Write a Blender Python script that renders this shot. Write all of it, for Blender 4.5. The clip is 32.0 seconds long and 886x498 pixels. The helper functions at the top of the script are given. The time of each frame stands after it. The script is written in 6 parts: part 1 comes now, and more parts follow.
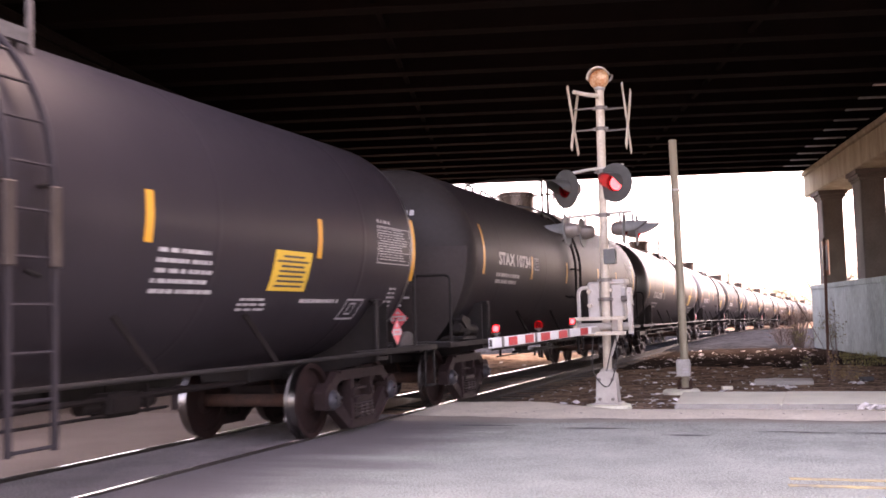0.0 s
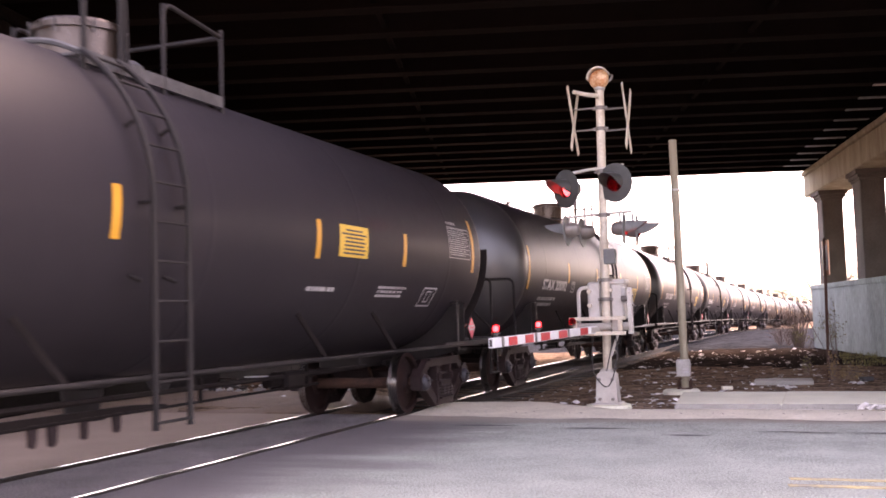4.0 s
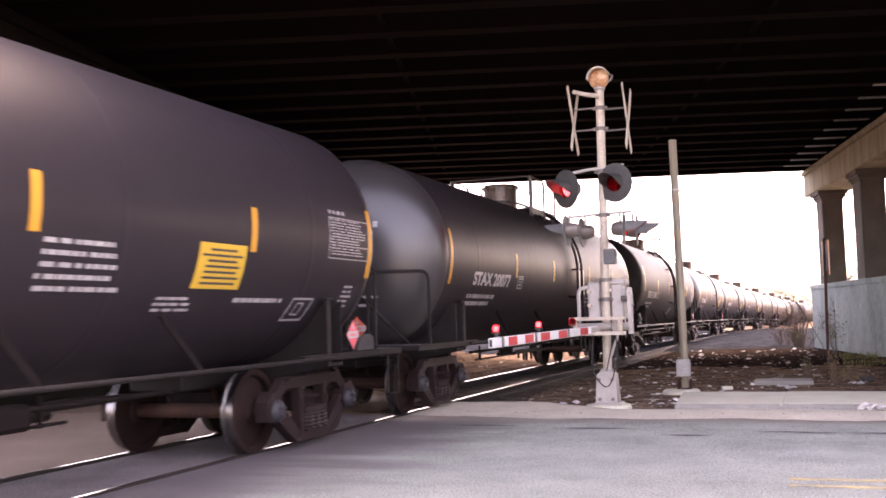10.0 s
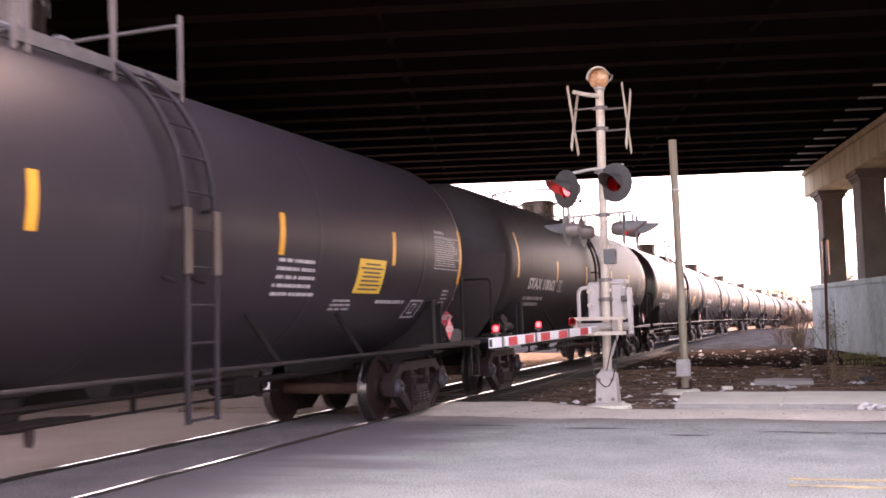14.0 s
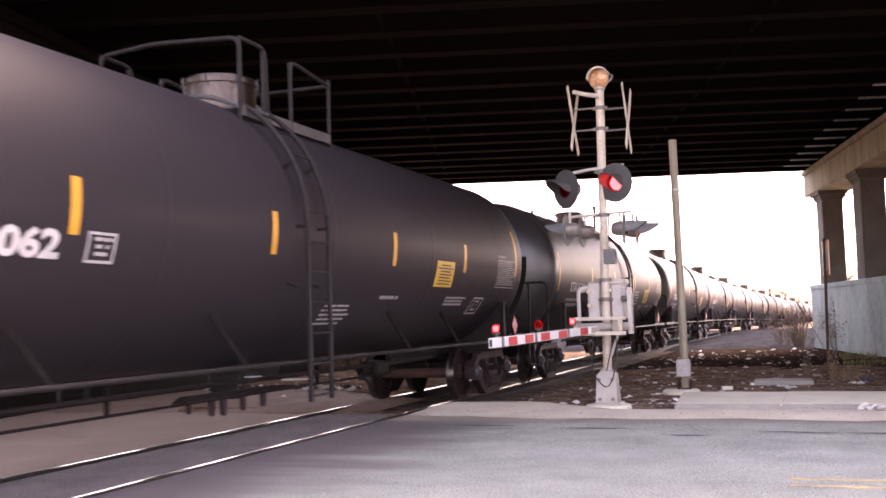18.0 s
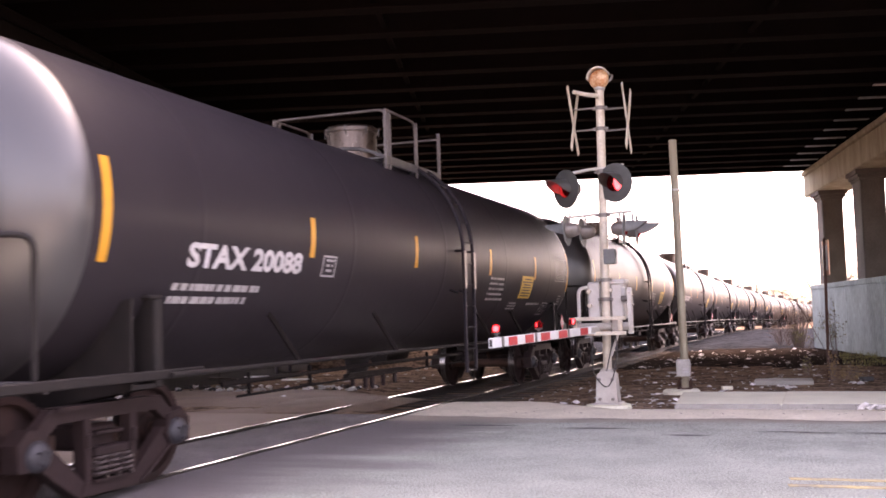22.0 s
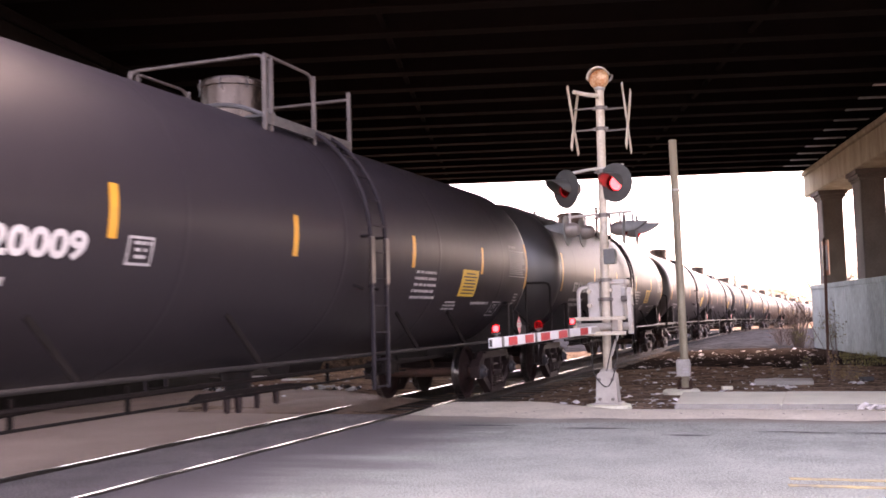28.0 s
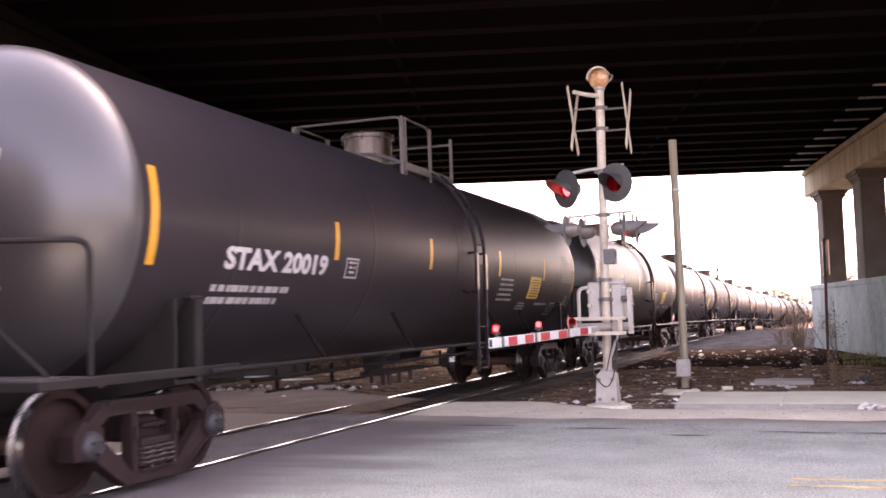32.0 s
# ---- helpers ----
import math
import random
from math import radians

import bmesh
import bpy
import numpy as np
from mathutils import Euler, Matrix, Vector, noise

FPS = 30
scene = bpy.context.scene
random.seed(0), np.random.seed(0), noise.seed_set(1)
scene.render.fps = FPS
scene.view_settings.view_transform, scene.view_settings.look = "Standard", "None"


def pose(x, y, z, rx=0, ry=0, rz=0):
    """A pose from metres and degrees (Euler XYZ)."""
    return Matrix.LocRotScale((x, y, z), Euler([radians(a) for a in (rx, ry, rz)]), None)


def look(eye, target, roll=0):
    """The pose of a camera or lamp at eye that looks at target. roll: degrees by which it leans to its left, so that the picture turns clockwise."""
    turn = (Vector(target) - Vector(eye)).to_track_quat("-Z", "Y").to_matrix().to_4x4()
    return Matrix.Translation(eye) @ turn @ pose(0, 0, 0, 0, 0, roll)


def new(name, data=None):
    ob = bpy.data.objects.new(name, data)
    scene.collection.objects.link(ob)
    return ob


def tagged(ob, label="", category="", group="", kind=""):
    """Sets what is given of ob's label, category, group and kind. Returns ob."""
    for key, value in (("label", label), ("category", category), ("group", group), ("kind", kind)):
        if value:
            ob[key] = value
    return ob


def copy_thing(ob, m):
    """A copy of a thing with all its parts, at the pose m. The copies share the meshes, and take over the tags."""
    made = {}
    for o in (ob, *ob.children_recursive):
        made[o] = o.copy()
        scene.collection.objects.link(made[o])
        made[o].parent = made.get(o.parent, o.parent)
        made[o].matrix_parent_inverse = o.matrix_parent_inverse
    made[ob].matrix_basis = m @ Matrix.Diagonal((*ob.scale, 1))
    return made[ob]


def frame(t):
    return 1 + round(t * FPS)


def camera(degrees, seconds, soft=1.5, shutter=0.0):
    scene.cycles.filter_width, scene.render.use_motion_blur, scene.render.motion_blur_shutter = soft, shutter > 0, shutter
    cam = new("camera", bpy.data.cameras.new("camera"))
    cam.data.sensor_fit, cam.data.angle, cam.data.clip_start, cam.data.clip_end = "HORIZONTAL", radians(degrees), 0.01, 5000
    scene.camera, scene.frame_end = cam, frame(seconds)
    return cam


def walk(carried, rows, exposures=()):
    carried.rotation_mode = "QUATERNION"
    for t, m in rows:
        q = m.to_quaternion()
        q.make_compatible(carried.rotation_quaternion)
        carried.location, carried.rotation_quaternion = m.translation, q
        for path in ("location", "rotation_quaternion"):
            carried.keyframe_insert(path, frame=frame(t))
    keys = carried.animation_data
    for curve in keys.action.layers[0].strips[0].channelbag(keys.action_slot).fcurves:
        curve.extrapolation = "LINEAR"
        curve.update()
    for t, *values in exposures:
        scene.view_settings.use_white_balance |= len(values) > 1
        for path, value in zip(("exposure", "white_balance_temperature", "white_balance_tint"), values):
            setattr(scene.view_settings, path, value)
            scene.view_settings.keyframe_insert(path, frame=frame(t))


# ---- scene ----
# ---------------------------------------------------------------- camera
EYE = Vector((6.7303, 0.0, 1.4275))
AHEAD = Vector((-0.348331, 0.934973, 0.067014))
VIEW = look(EYE, EYE + AHEAD * 10, -1.753)
cam = camera(47.48, 32.0, soft=1.7, shutter=0.5)
walk(cam, [(0.0, VIEW), (32.0, VIEW)], exposures=[(0.0, 3.13, 7500, 38.5), (32.0, 3.13, 7500, 38.5)])

# ---------------------------------------------------------------- light
SUN_HEADING, SUN_HEIGHT = 12.0, 48.0
world = bpy.data.worlds.new("sky")
scene.world = world
world.use_nodes = True
wn = world.node_tree.nodes
sky = wn.new("ShaderNodeTexSky")
sky.sky_type, sky.sun_disc = "NISHITA", False
sky.sun_elevation, sky.sun_rotation = radians(SUN_HEIGHT), radians(SUN_HEADING)
sky.air_density, sky.dust_density, sky.ozone_density = 1.0, 3.0, 1.0
wn["Background"].inputs["Strength"].default_value = 0.15
haze = wn.new("ShaderNodeHueSaturation")          # a hazy, nearly colourless sky
haze.inputs["Saturation"].default_value = 0.63
world.node_tree.links.new(sky.outputs[0], haze.inputs["Color"])
world.node_tree.links.new(haze.outputs[0], wn["Background"].inputs["Color"])
sun_data = bpy.data.lights.new("sun", "SUN")
sun_data.energy, sun_data.angle, sun_data.color = 0.40, radians(20), (1.0, 0.80, 0.56)
sun = new("sun", sun_data)
sun_way = Vector((math.sin(radians(SUN_HEADING)) * math.cos(radians(SUN_HEIGHT)),
                  math.cos(radians(SUN_HEADING)) * math.cos(radians(SUN_HEIGHT)), math.sin(radians(SUN_HEIGHT))))
sun.matrix_world = look(sun_way * 60, (0, 0, 0))


# ---------------------------------------------------------------- materials
def material(name, base, other=None, rough=0.7, metal=0.0, size=3.0, fine=40.0, bump=0.15, spread=0.5, rough_spread=0.12,
             glow=0.0, stretch=(1, 1, 1), random_value=0.0, coat=0.0, island=False, spec=0.5, grain=0.4):
    """Two scales of noise between two colours, with roughness and relief from the fine one."""
    m = bpy.data.materials.new(name)
    m.use_nodes = True
    n, l = m.node_tree.nodes, m.node_tree.links
    b = n["Principled BSDF"]
    other = other or tuple(c * 0.6 for c in base)
    co = n.new("ShaderNodeTexCoord")
    mp = n.new("ShaderNodeMapping")
    mp.inputs["Scale"].default_value = stretch
    l.new(co.outputs["Object"], mp.inputs["Vector"])
    big, small = n.new("ShaderNodeTexNoise"), n.new("ShaderNodeTexNoise")
    for k, s, d in ((big, size, 5.0), (small, fine, 4.0)):
        k.inputs["Scale"].default_value, k.inputs["Detail"].default_value, k.inputs["Roughness"].default_value = s, d, 0.62
        l.new(mp.outputs[0], k.inputs["Vector"])
    mixn = n.new("ShaderNodeMath")
    mixn.operation = "MULTIPLY_ADD"
    mixn.inputs[1].default_value = grain
    l.new(small.outputs["Fac"], mixn.inputs[0])
    l.new(big.outputs["Fac"], mixn.inputs[2])
    ramp = n.new("ShaderNodeMapRange")
    ramp.inputs["From Min"].default_value, ramp.inputs["From Max"].default_value = 0.5 + grain * 0.5 - spread * 0.5, 0.5 + grain * 0.5 + spread * 0.5
    l.new(mixn.outputs[0], ramp.inputs["Value"])
    mix = n.new("ShaderNodeMix")
    mix.data_type = "RGBA"
    mix.inputs["A"].default_value, mix.inputs["B"].default_value = (*base, 1), (*other, 1)
    l.new(ramp.outputs[0], mix.inputs["Factor"])
    colour = mix.outputs["Result"]
    if random_value:
        if island:
            rnd = n.new("ShaderNodeNewGeometry").outputs["Random Per Island"]
        else:
            rnd = n.new("ShaderNodeObjectInfo").outputs["Random"]
        mr = n.new("ShaderNodeMapRange")
        mr.inputs["To Min"].default_value, mr.inputs["To Max"].default_value = 1 - random_value, 1 + random_value
        l.new(rnd, mr.inputs["Value"])
        hsv = n.new("ShaderNodeHueSaturation")
        l.new(mr.outputs[0], hsv.inputs["Value"])
        l.new(colour, hsv.inputs["Color"])
        colour = hsv.outputs[0]
    l.new(colour, b.inputs["Base Color"])
    rr = n.new("ShaderNodeMapRange")
    rr.inputs["To Min"].default_value, rr.inputs["To Max"].default_value = max(rough - rough_spread, 0.03), min(rough + rough_spread, 1)
    l.new(small.outputs["Fac"], rr.inputs["Value"])
    l.new(rr.outputs[0], b.inputs["Roughness"])
    b.inputs["Metallic"].default_value = metal
    b.inputs["Coat Weight"].default_value, b.inputs["Coat Roughness"].default_value = coat, 0.16
    b.inputs["Specular IOR Level"].default_value = spec
    if bump:
        bp = n.new("ShaderNodeBump")
        bp.inputs["Strength"].default_value, bp.inputs["Distance"].default_value = bump, 0.02
        l.new(mixn.outputs[0], bp.inputs["Height"])
        l.new(bp.outputs[0], b.inputs["Normal"])
    if glow:
        b.inputs["Emission Color"].default_value = (*base, 1)
        b.inputs["Emission Strength"].default_value = glow
    return m


M = {
    "asphalt": material("asphalt", (0.50, 0.532, 0.468), (0.245, 0.262, 0.232), 0.86, size=1.1, fine=48, bump=0.8, spread=0.62, grain=2.8, spec=0.2),
    "road_dust": material("dusty_asphalt", (0.78, 0.71, 0.57), (0.46, 0.41, 0.33), 0.92, size=1.6, fine=26, bump=0.35, spread=0.75, grain=1.3),
    "dirt": material("dirt", (0.34, 0.235, 0.168), (0.064, 0.045, 0.034), 0.95, size=2.6, fine=11, bump=0.8, spread=0.34, grain=0.9, spec=0.0),
    "gravel": material("gravel", (0.048, 0.051, 0.058), (0.007, 0.0072, 0.008), 0.95, size=1.3, fine=7, bump=0.9, spread=0.40, grain=1.1, spec=0.0),
    "concrete": material("concrete", (0.42, 0.40, 0.36), (0.27, 0.25, 0.22), 0.88, size=1.6, fine=30, bump=0.2, stretch=(1, 1, 0.5)),
    "wall": material("wall_concrete", (0.58, 0.71, 0.68), (0.25, 0.31, 0.305), 0.9, size=0.9, fine=9, bump=0.3, stretch=(1, 1, 0.45), spread=0.62, grain=0.9),
    "cap": material("cap_concrete", (0.52, 0.50, 0.36), (0.22, 0.19, 0.125), 0.9, size=1.1, fine=10, bump=0.2, stretch=(1.6, 1.6, 0.25), spread=0.6),
    # columns darker than wall and cap: shade below the deck put into the colour
    "column": material("shaded_column_concrete", (0.135, 0.112, 0.095), (0.075, 0.060, 0.050), 0.9, size=0.8, fine=16, bump=0.2),
    "pavement": material("pavement_concrete", (0.80, 0.775, 0.62), (0.58, 0.555, 0.44), 0.9, size=1.5, fine=30, bump=0.25, spread=0.7, grain=0.9),
    # girder and deck colours hold the shade of the bridge's underside
    "girder": material("shaded_girder_steel", (0.0105, 0.0066, 0.0060), (0.0072, 0.0047, 0.0042), 0.9, spec=0.05, size=1.4, fine=20, bump=0.1),
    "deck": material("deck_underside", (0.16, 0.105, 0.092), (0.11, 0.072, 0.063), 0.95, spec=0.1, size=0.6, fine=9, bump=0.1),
    "rail_top": material("worn_rail", (0.90, 0.88, 0.87), (0.84, 0.81, 0.79), 0.24, metal=1.0, size=5, fine=70, bump=0.0, rough_spread=0.02),
    "rail_side": material("rusty_rail", (0.030, 0.020, 0.016), (0.014, 0.010, 0.008), 0.9, size=9, fine=60, bump=0.3),
    "tie": material("tie_wood", (0.06, 0.046, 0.036), (0.028, 0.022, 0.018), 0.95, size=3, fine=30, bump=0.5, stretch=(1, 6, 6), random_value=0.3),
    "tank": material("tank_paint", (0.0230, 0.0186, 0.0220), (0.0300, 0.0245, 0.0285), 0.46, size=0.7, fine=9, bump=0.004, spec=0.09, rough_spread=0.05, spread=0.7, stretch=(1, 1, 0.6), coat=0.035),
    "tank_matt": material("matt_tank_paint", (0.0225, 0.0188, 0.0220), (0.0290, 0.0240, 0.0272), 0.55, size=0.7, fine=9, bump=0.004, spec=0.08, rough_spread=0.05, spread=0.7, stretch=(1, 1, 0.6), coat=0.03),
    "shield": material("shield_paint", (0.042, 0.033, 0.032), (0.028, 0.022, 0.021), 0.65, size=1.5, fine=14, bump=0.03, spec=0.25),
    "thin_white": material("faded_stencil", (0.44, 0.42, 0.42), (0.30, 0.28, 0.28), 0.6, size=6, fine=60, bump=0.02),
    # leaf colour paled to carry the haze of distance
    "leaf_far": material("hazy_leaf", (0.30, 0.29, 0.16), (0.42, 0.34, 0.17), 0.8, size=7, bump=0.05, random_value=0.3, island=True),
    "orange": material("orange_sheeting", (0.80, 0.36, 0.16), (0.70, 0.50, 0.36), 0.5, size=4, bump=0.03),
    "head_matt": material("matt_head_paint", (0.034, 0.028, 0.0275), (0.024, 0.020, 0.0195), 0.58, size=1.2, fine=12, bump=0.01, spec=0.22),
    "pipe": material("pipe_paint", (0.0065, 0.0046, 0.0042), (0.012, 0.0082, 0.0075), 0.75, size=5, fine=40, bump=0.1, spec=0.12),
    # dirt darkened to carry the shade under the bridge
    "cinder": material("dirt_in_shade", (0.050, 0.037, 0.031), (0.011, 0.008, 0.007), 0.95, size=2.2, fine=12, bump=0.7, spread=0.4, grain=0.9, spec=0.0),
    "pole": material("weathered_pole", (0.37, 0.325, 0.235), (0.25, 0.21, 0.15), 0.55, metal=0.2, size=3, fine=40, bump=0.06, stretch=(1, 1, 0.3)),
    "under": material("grimy_steel", (0.011, 0.009, 0.009), (0.020, 0.0155, 0.0145), 0.7, size=4, fine=40, bump=0.15, spec=0.25),
    "truck": material("cast_steel", (0.0200, 0.0122, 0.0126), (0.035, 0.0205, 0.0200), 0.66, size=5, fine=50, bump=0.3, spec=0.22),
    "cap_steel": material("bearing_cap", (0.055, 0.055, 0.066), (0.032, 0.029, 0.033), 0.5, metal=0.3, size=9, fine=50, bump=0.1),
    "head": material("tank_head_paint", (0.030, 0.0265, 0.0275), (0.043, 0.0372, 0.0380), 0.33, size=0.9, fine=3, bump=0.0, spread=1.2, spec=1.0, rough_spread=0.02),
    # concrete with the far pier's deep shade put into the colour
    "soot": material("far_pier_shaded_concrete", (0.010, 0.0075, 0.0065), (0.006, 0.0045, 0.004), 0.95, size=0.8, fine=10, bump=0.2, spec=0.1),
    "brush": material("brush_leaf", (0.105, 0.080, 0.066), (0.065, 0.050, 0.042), 0.9, size=7, bump=0.05, random_value=0.3, island=True),
    "sand": material("sandy_dirt", (0.32, 0.212, 0.148), (0.15, 0.098, 0.070), 0.95, size=1.0, fine=20, bump=0.35, spread=0.8, grain=0.8),
    "rust": material("rust", (0.085, 0.036, 0.022), (0.030, 0.016, 0.012), 0.9, size=6, fine=50, bump=0.3),
    "wheel": material("wheel_steel", (0.0145, 0.0080, 0.0076), (0.030, 0.0128, 0.0105), 0.75, size=5, fine=40, bump=0.15, spec=0.25),
    "tread": material("wheel_tread", (0.30, 0.29, 0.29), (0.15, 0.135, 0.13), 0.27, metal=1.0, size=8, fine=60, bump=0.03),
    "dome": material("dome_metal", (0.115, 0.092, 0.082), (0.055, 0.042, 0.036), 0.30, metal=0.95, size=3, fine=20, bump=0.03, stretch=(1, 1, 0.3)),
    "galv": material("galvanised", (0.28, 0.245, 0.22), (0.16, 0.14, 0.125), 0.5, metal=0.5, size=5, fine=50, bump=0.08),
    "rail_paint": material("railing_paint", (0.125, 0.104, 0.097), (0.075, 0.061, 0.057), 0.55, metal=0.2, size=5, fine=50, bump=0.06),
    "plate_paint": material("ladder_plate_paint", (0.060, 0.046, 0.044), (0.036, 0.027, 0.026), 0.36, metal=0.5, size=5, fine=50, bump=0.06),
    "grate": material("platform_steel", (0.10, 0.095, 0.095), (0.05, 0.045, 0.045), 0.6, metal=0.3, size=5, fine=40, bump=0.1),
    "yellow": material("yellow_sheeting", (0.64, 0.30, 0.022), (0.54, 0.24, 0.018), 0.45, size=4, fine=50, bump=0.02),
    "panel_yellow": material("yellow_decal", (0.68, 0.42, 0.04), (0.58, 0.35, 0.035), 0.5, size=4, fine=50, bump=0.02),
    "white": material("white_stencil", (0.56, 0.53, 0.53), (0.40, 0.38, 0.38), 0.6, size=6, fine=60, bump=0.02),
    "ink": material("dark_print", (0.06, 0.05, 0.05), None, 0.6, bump=0.0),
    "placard_red": material("placard_red", (0.86, 0.13, 0.15), (0.74, 0.10, 0.12), 0.4, size=8, bump=0.02),
    "silver": material("silver_paint", (0.56, 0.53, 0.49), (0.40, 0.36, 0.32), 0.5, metal=0.25, size=4, fine=40, bump=0.08),
    "cream": material("weathered_mast", (0.72, 0.65, 0.53), (0.46, 0.38, 0.29), 0.55, metal=0.1, size=5, fine=40, bump=0.08),
    "bell": material("rusted_bell", (0.42, 0.15, 0.05), (0.66, 0.44, 0.26), 0.4, metal=0.1, size=7, fine=30, bump=0.1, spread=0.28),
    "hood": material("black_hood", (0.050, 0.050, 0.046), (0.075, 0.072, 0.066), 0.5, size=6, fine=40, bump=0.05),
    "hood_grey": material("grey_hood", (0.17, 0.172, 0.165), (0.11, 0.112, 0.108), 0.6, size=6, fine=40, bump=0.05),
    "red_sheet": material("red_sheeting", (0.62, 0.035, 0.035), (0.50, 0.03, 0.03), 0.45, size=6, bump=0.02),
    "white_sheet": material("white_sheeting", (0.80, 0.79, 0.78), (0.66, 0.65, 0.64), 0.45, size=6, bump=0.02),
    "litter": material("litter_white", (0.84, 0.81, 0.79), (0.56, 0.52, 0.48), 0.75, size=9, bump=0.1, random_value=0.35, island=True),
    "leaf": material("weed_leaf", (0.13, 0.15, 0.05), (0.22, 0.17, 0.07), 0.8, size=7, bump=0.05, random_value=0.35, island=True),
    "leaf_dry": material("dry_leaf", (0.34, 0.23, 0.10), (0.20, 0.13, 0.06), 0.85, size=7, bump=0.05, random_value=0.35, island=True),
    "twig": material("twig", (0.21, 0.16, 0.145), (0.12, 0.09, 0.08), 0.9, size=9, bump=0.1),
    "stone": material("stone", (0.19, 0.14, 0.115), (0.07, 0.05, 0.042), 0.9, size=9, bump=0.2, random_value=0.6, island=True),
    "yellow_paint": material("road_yellow", (0.55, 0.42, 0.20), (0.26, 0.24, 0.20), 0.8, size=5, fine=60, bump=0.1, spread=0.35),
    "tan_dust": material("tan_dust", (0.40, 0.285, 0.215), (0.26, 0.182, 0.138), 0.92, size=0.8, fine=36, bump=0.2, spread=0.9, grain=0.9),
    "crossing": material("crossing_asphalt", (0.235, 0.200, 0.200), (0.085, 0.072, 0.071), 0.9, size=1.2, fine=48, bump=0.6, spread=0.62, grain=2.6),
    "tar": material("tar_crack", (0.045, 0.045, 0.048), (0.07, 0.07, 0.072), 0.7, size=6, bump=0.1),
    "rubber": material("rubber", (0.03, 0.03, 0.03), (0.05, 0.045, 0.045), 0.8, size=9, bump=0.05),
    "placard_orange": material("placard_orange", (0.88, 0.17, 0.11), (0.78, 0.13, 0.09), 0.4, size=8, bump=0.02),
    "spring": material("spring_steel", (0.050, 0.034, 0.032), (0.028, 0.018, 0.017), 0.55, size=9, fine=50, bump=0.1),
    "bearing_pad": material("flange_gleam", (0.42, 0.41, 0.43), (0.25, 0.24, 0.25), 0.33, metal=0.9, size=4, fine=30, bump=0.05),
    "bulb": material("glowing_bulb", (1.0, 0.46, 0.42), None, 0.3, bump=0.0, glow=1.7),
    "shield_black": material("flash_shutter_black", (0.012, 0.010, 0.010), None, 0.8, bump=0.0),
    "box_grey": material("grey_box", (0.50, 0.48, 0.45), (0.34, 0.31, 0.28), 0.55, size=5, bump=0.05),
}


def dusted_or_dimmed(m, dust, rules):
    """Lay dust, or a painted fall-off of light, over a material along lines of its own: (axis, from, to) in metres,
    broken up by noise.
    """
    n, l = m.node_tree.nodes, m.node_tree.links
    b = n["Principled BSDF"]
    old = b.inputs["Base Color"].links[0].from_socket
    co = n.new("ShaderNodeTexCoord")
    sep = n.new("ShaderNodeSeparateXYZ")
    l.new(co.outputs["Object"], sep.inputs[0])
    ns = n.new("ShaderNodeTexNoise")
    ns.inputs["Scale"].default_value, ns.inputs["Detail"].default_value = 0.9, 6.0
    mp = n.new("ShaderNodeMapping")
    mp.inputs["Scale"].default_value = (0.35, 1.4, 1.0)
    l.new(co.outputs["Object"], mp.inputs[0])
    l.new(mp.outputs[0], ns.inputs["Vector"])
    total = None
    for axis, a, c in rules:
        add = n.new("ShaderNodeMath")
        add.operation = "MULTIPLY_ADD"
        add.inputs[1].default_value = (c - a) * 1.4
        l.new(ns.outputs["Fac"], add.inputs[0])
        l.new(sep.outputs[axis], add.inputs[2])
        mr = n.new("ShaderNodeMapRange")
        mr.interpolation_type = "SMOOTHSTEP"
        mr.inputs["From Min"].default_value, mr.inputs["From Max"].default_value = a + (c - a) * 0.7, c + (c - a) * 0.7
        l.new(add.outputs[0], mr.inputs["Value"])
        if total is None:
            total = mr.outputs[0]
        else:
            mx = n.new("ShaderNodeMath")
            mx.operation = "MAXIMUM"
            l.new(total, mx.inputs[0])
            l.new(mr.outputs[0], mx.inputs[1])
            total = mx.outputs[0]
    mix = n.new("ShaderNodeMix")
    mix.data_type = "RGBA"
    l.new(total, mix.inputs["Factor"])
    l.new(old, mix.inputs["A"])
    mix.inputs["B"].default_value = (*dust, 1)
    l.new(mix.outputs["Result"], b.inputs["Base Color"])


# darker towards the track: dimmer light beside the train, put into the colour
dusted_or_dimmed(M["asphalt"], (0.155, 0.138, 0.140), ((0, 3.6, 1.2),))
# sandy dust along the far edge of the street
dusted_or_dimmed(M["asphalt"], (0.36, 0.31, 0.26), ((1, 12.9, 13.9),))


def red_glass(name):
    """Moulded red lens glass: mostly clear, slightly milky."""
    m = bpy.data.materials.new(name)
    m.use_nodes = True
    b = m.node_tree.nodes["Principled BSDF"]
    b.inputs["Base Color"].default_value = (0.80, 0.012, 0.016, 1)
    b.inputs["Roughness"].default_value = 0.12
    b.inputs["IOR"].default_value = 1.06
    b.inputs["Transmission Weight"].default_value = 0.88
    return m


M["red_glass"] = red_glass("red_lens_glass")


# ---------------------------------------------------------------- mesh helpers
def link(name, bm, mat, parent=None, smooth=False, m=None):
    me = bpy.data.meshes.new(name)
    bm.to_mesh(me)
    bm.free()
    for k in (mat if isinstance(mat, (list, tuple)) else [mat]):
        me.materials.append(M[k])
    if smooth:
        me.polygons.foreach_set("use_smooth", [True] * len(me.polygons))
        me.set_sharp_from_angle(angle=radians(38))
    ob = new(name, me)
    if parent:
        ob.parent = parent
    if m is not None:
        ob.matrix_basis = m
    return ob


def part(name, bm, mat, parent, label="", smooth=False, m=None):
    ob = link(name, bm, mat, parent, smooth, m)
    return tagged(ob, label) if label else ob


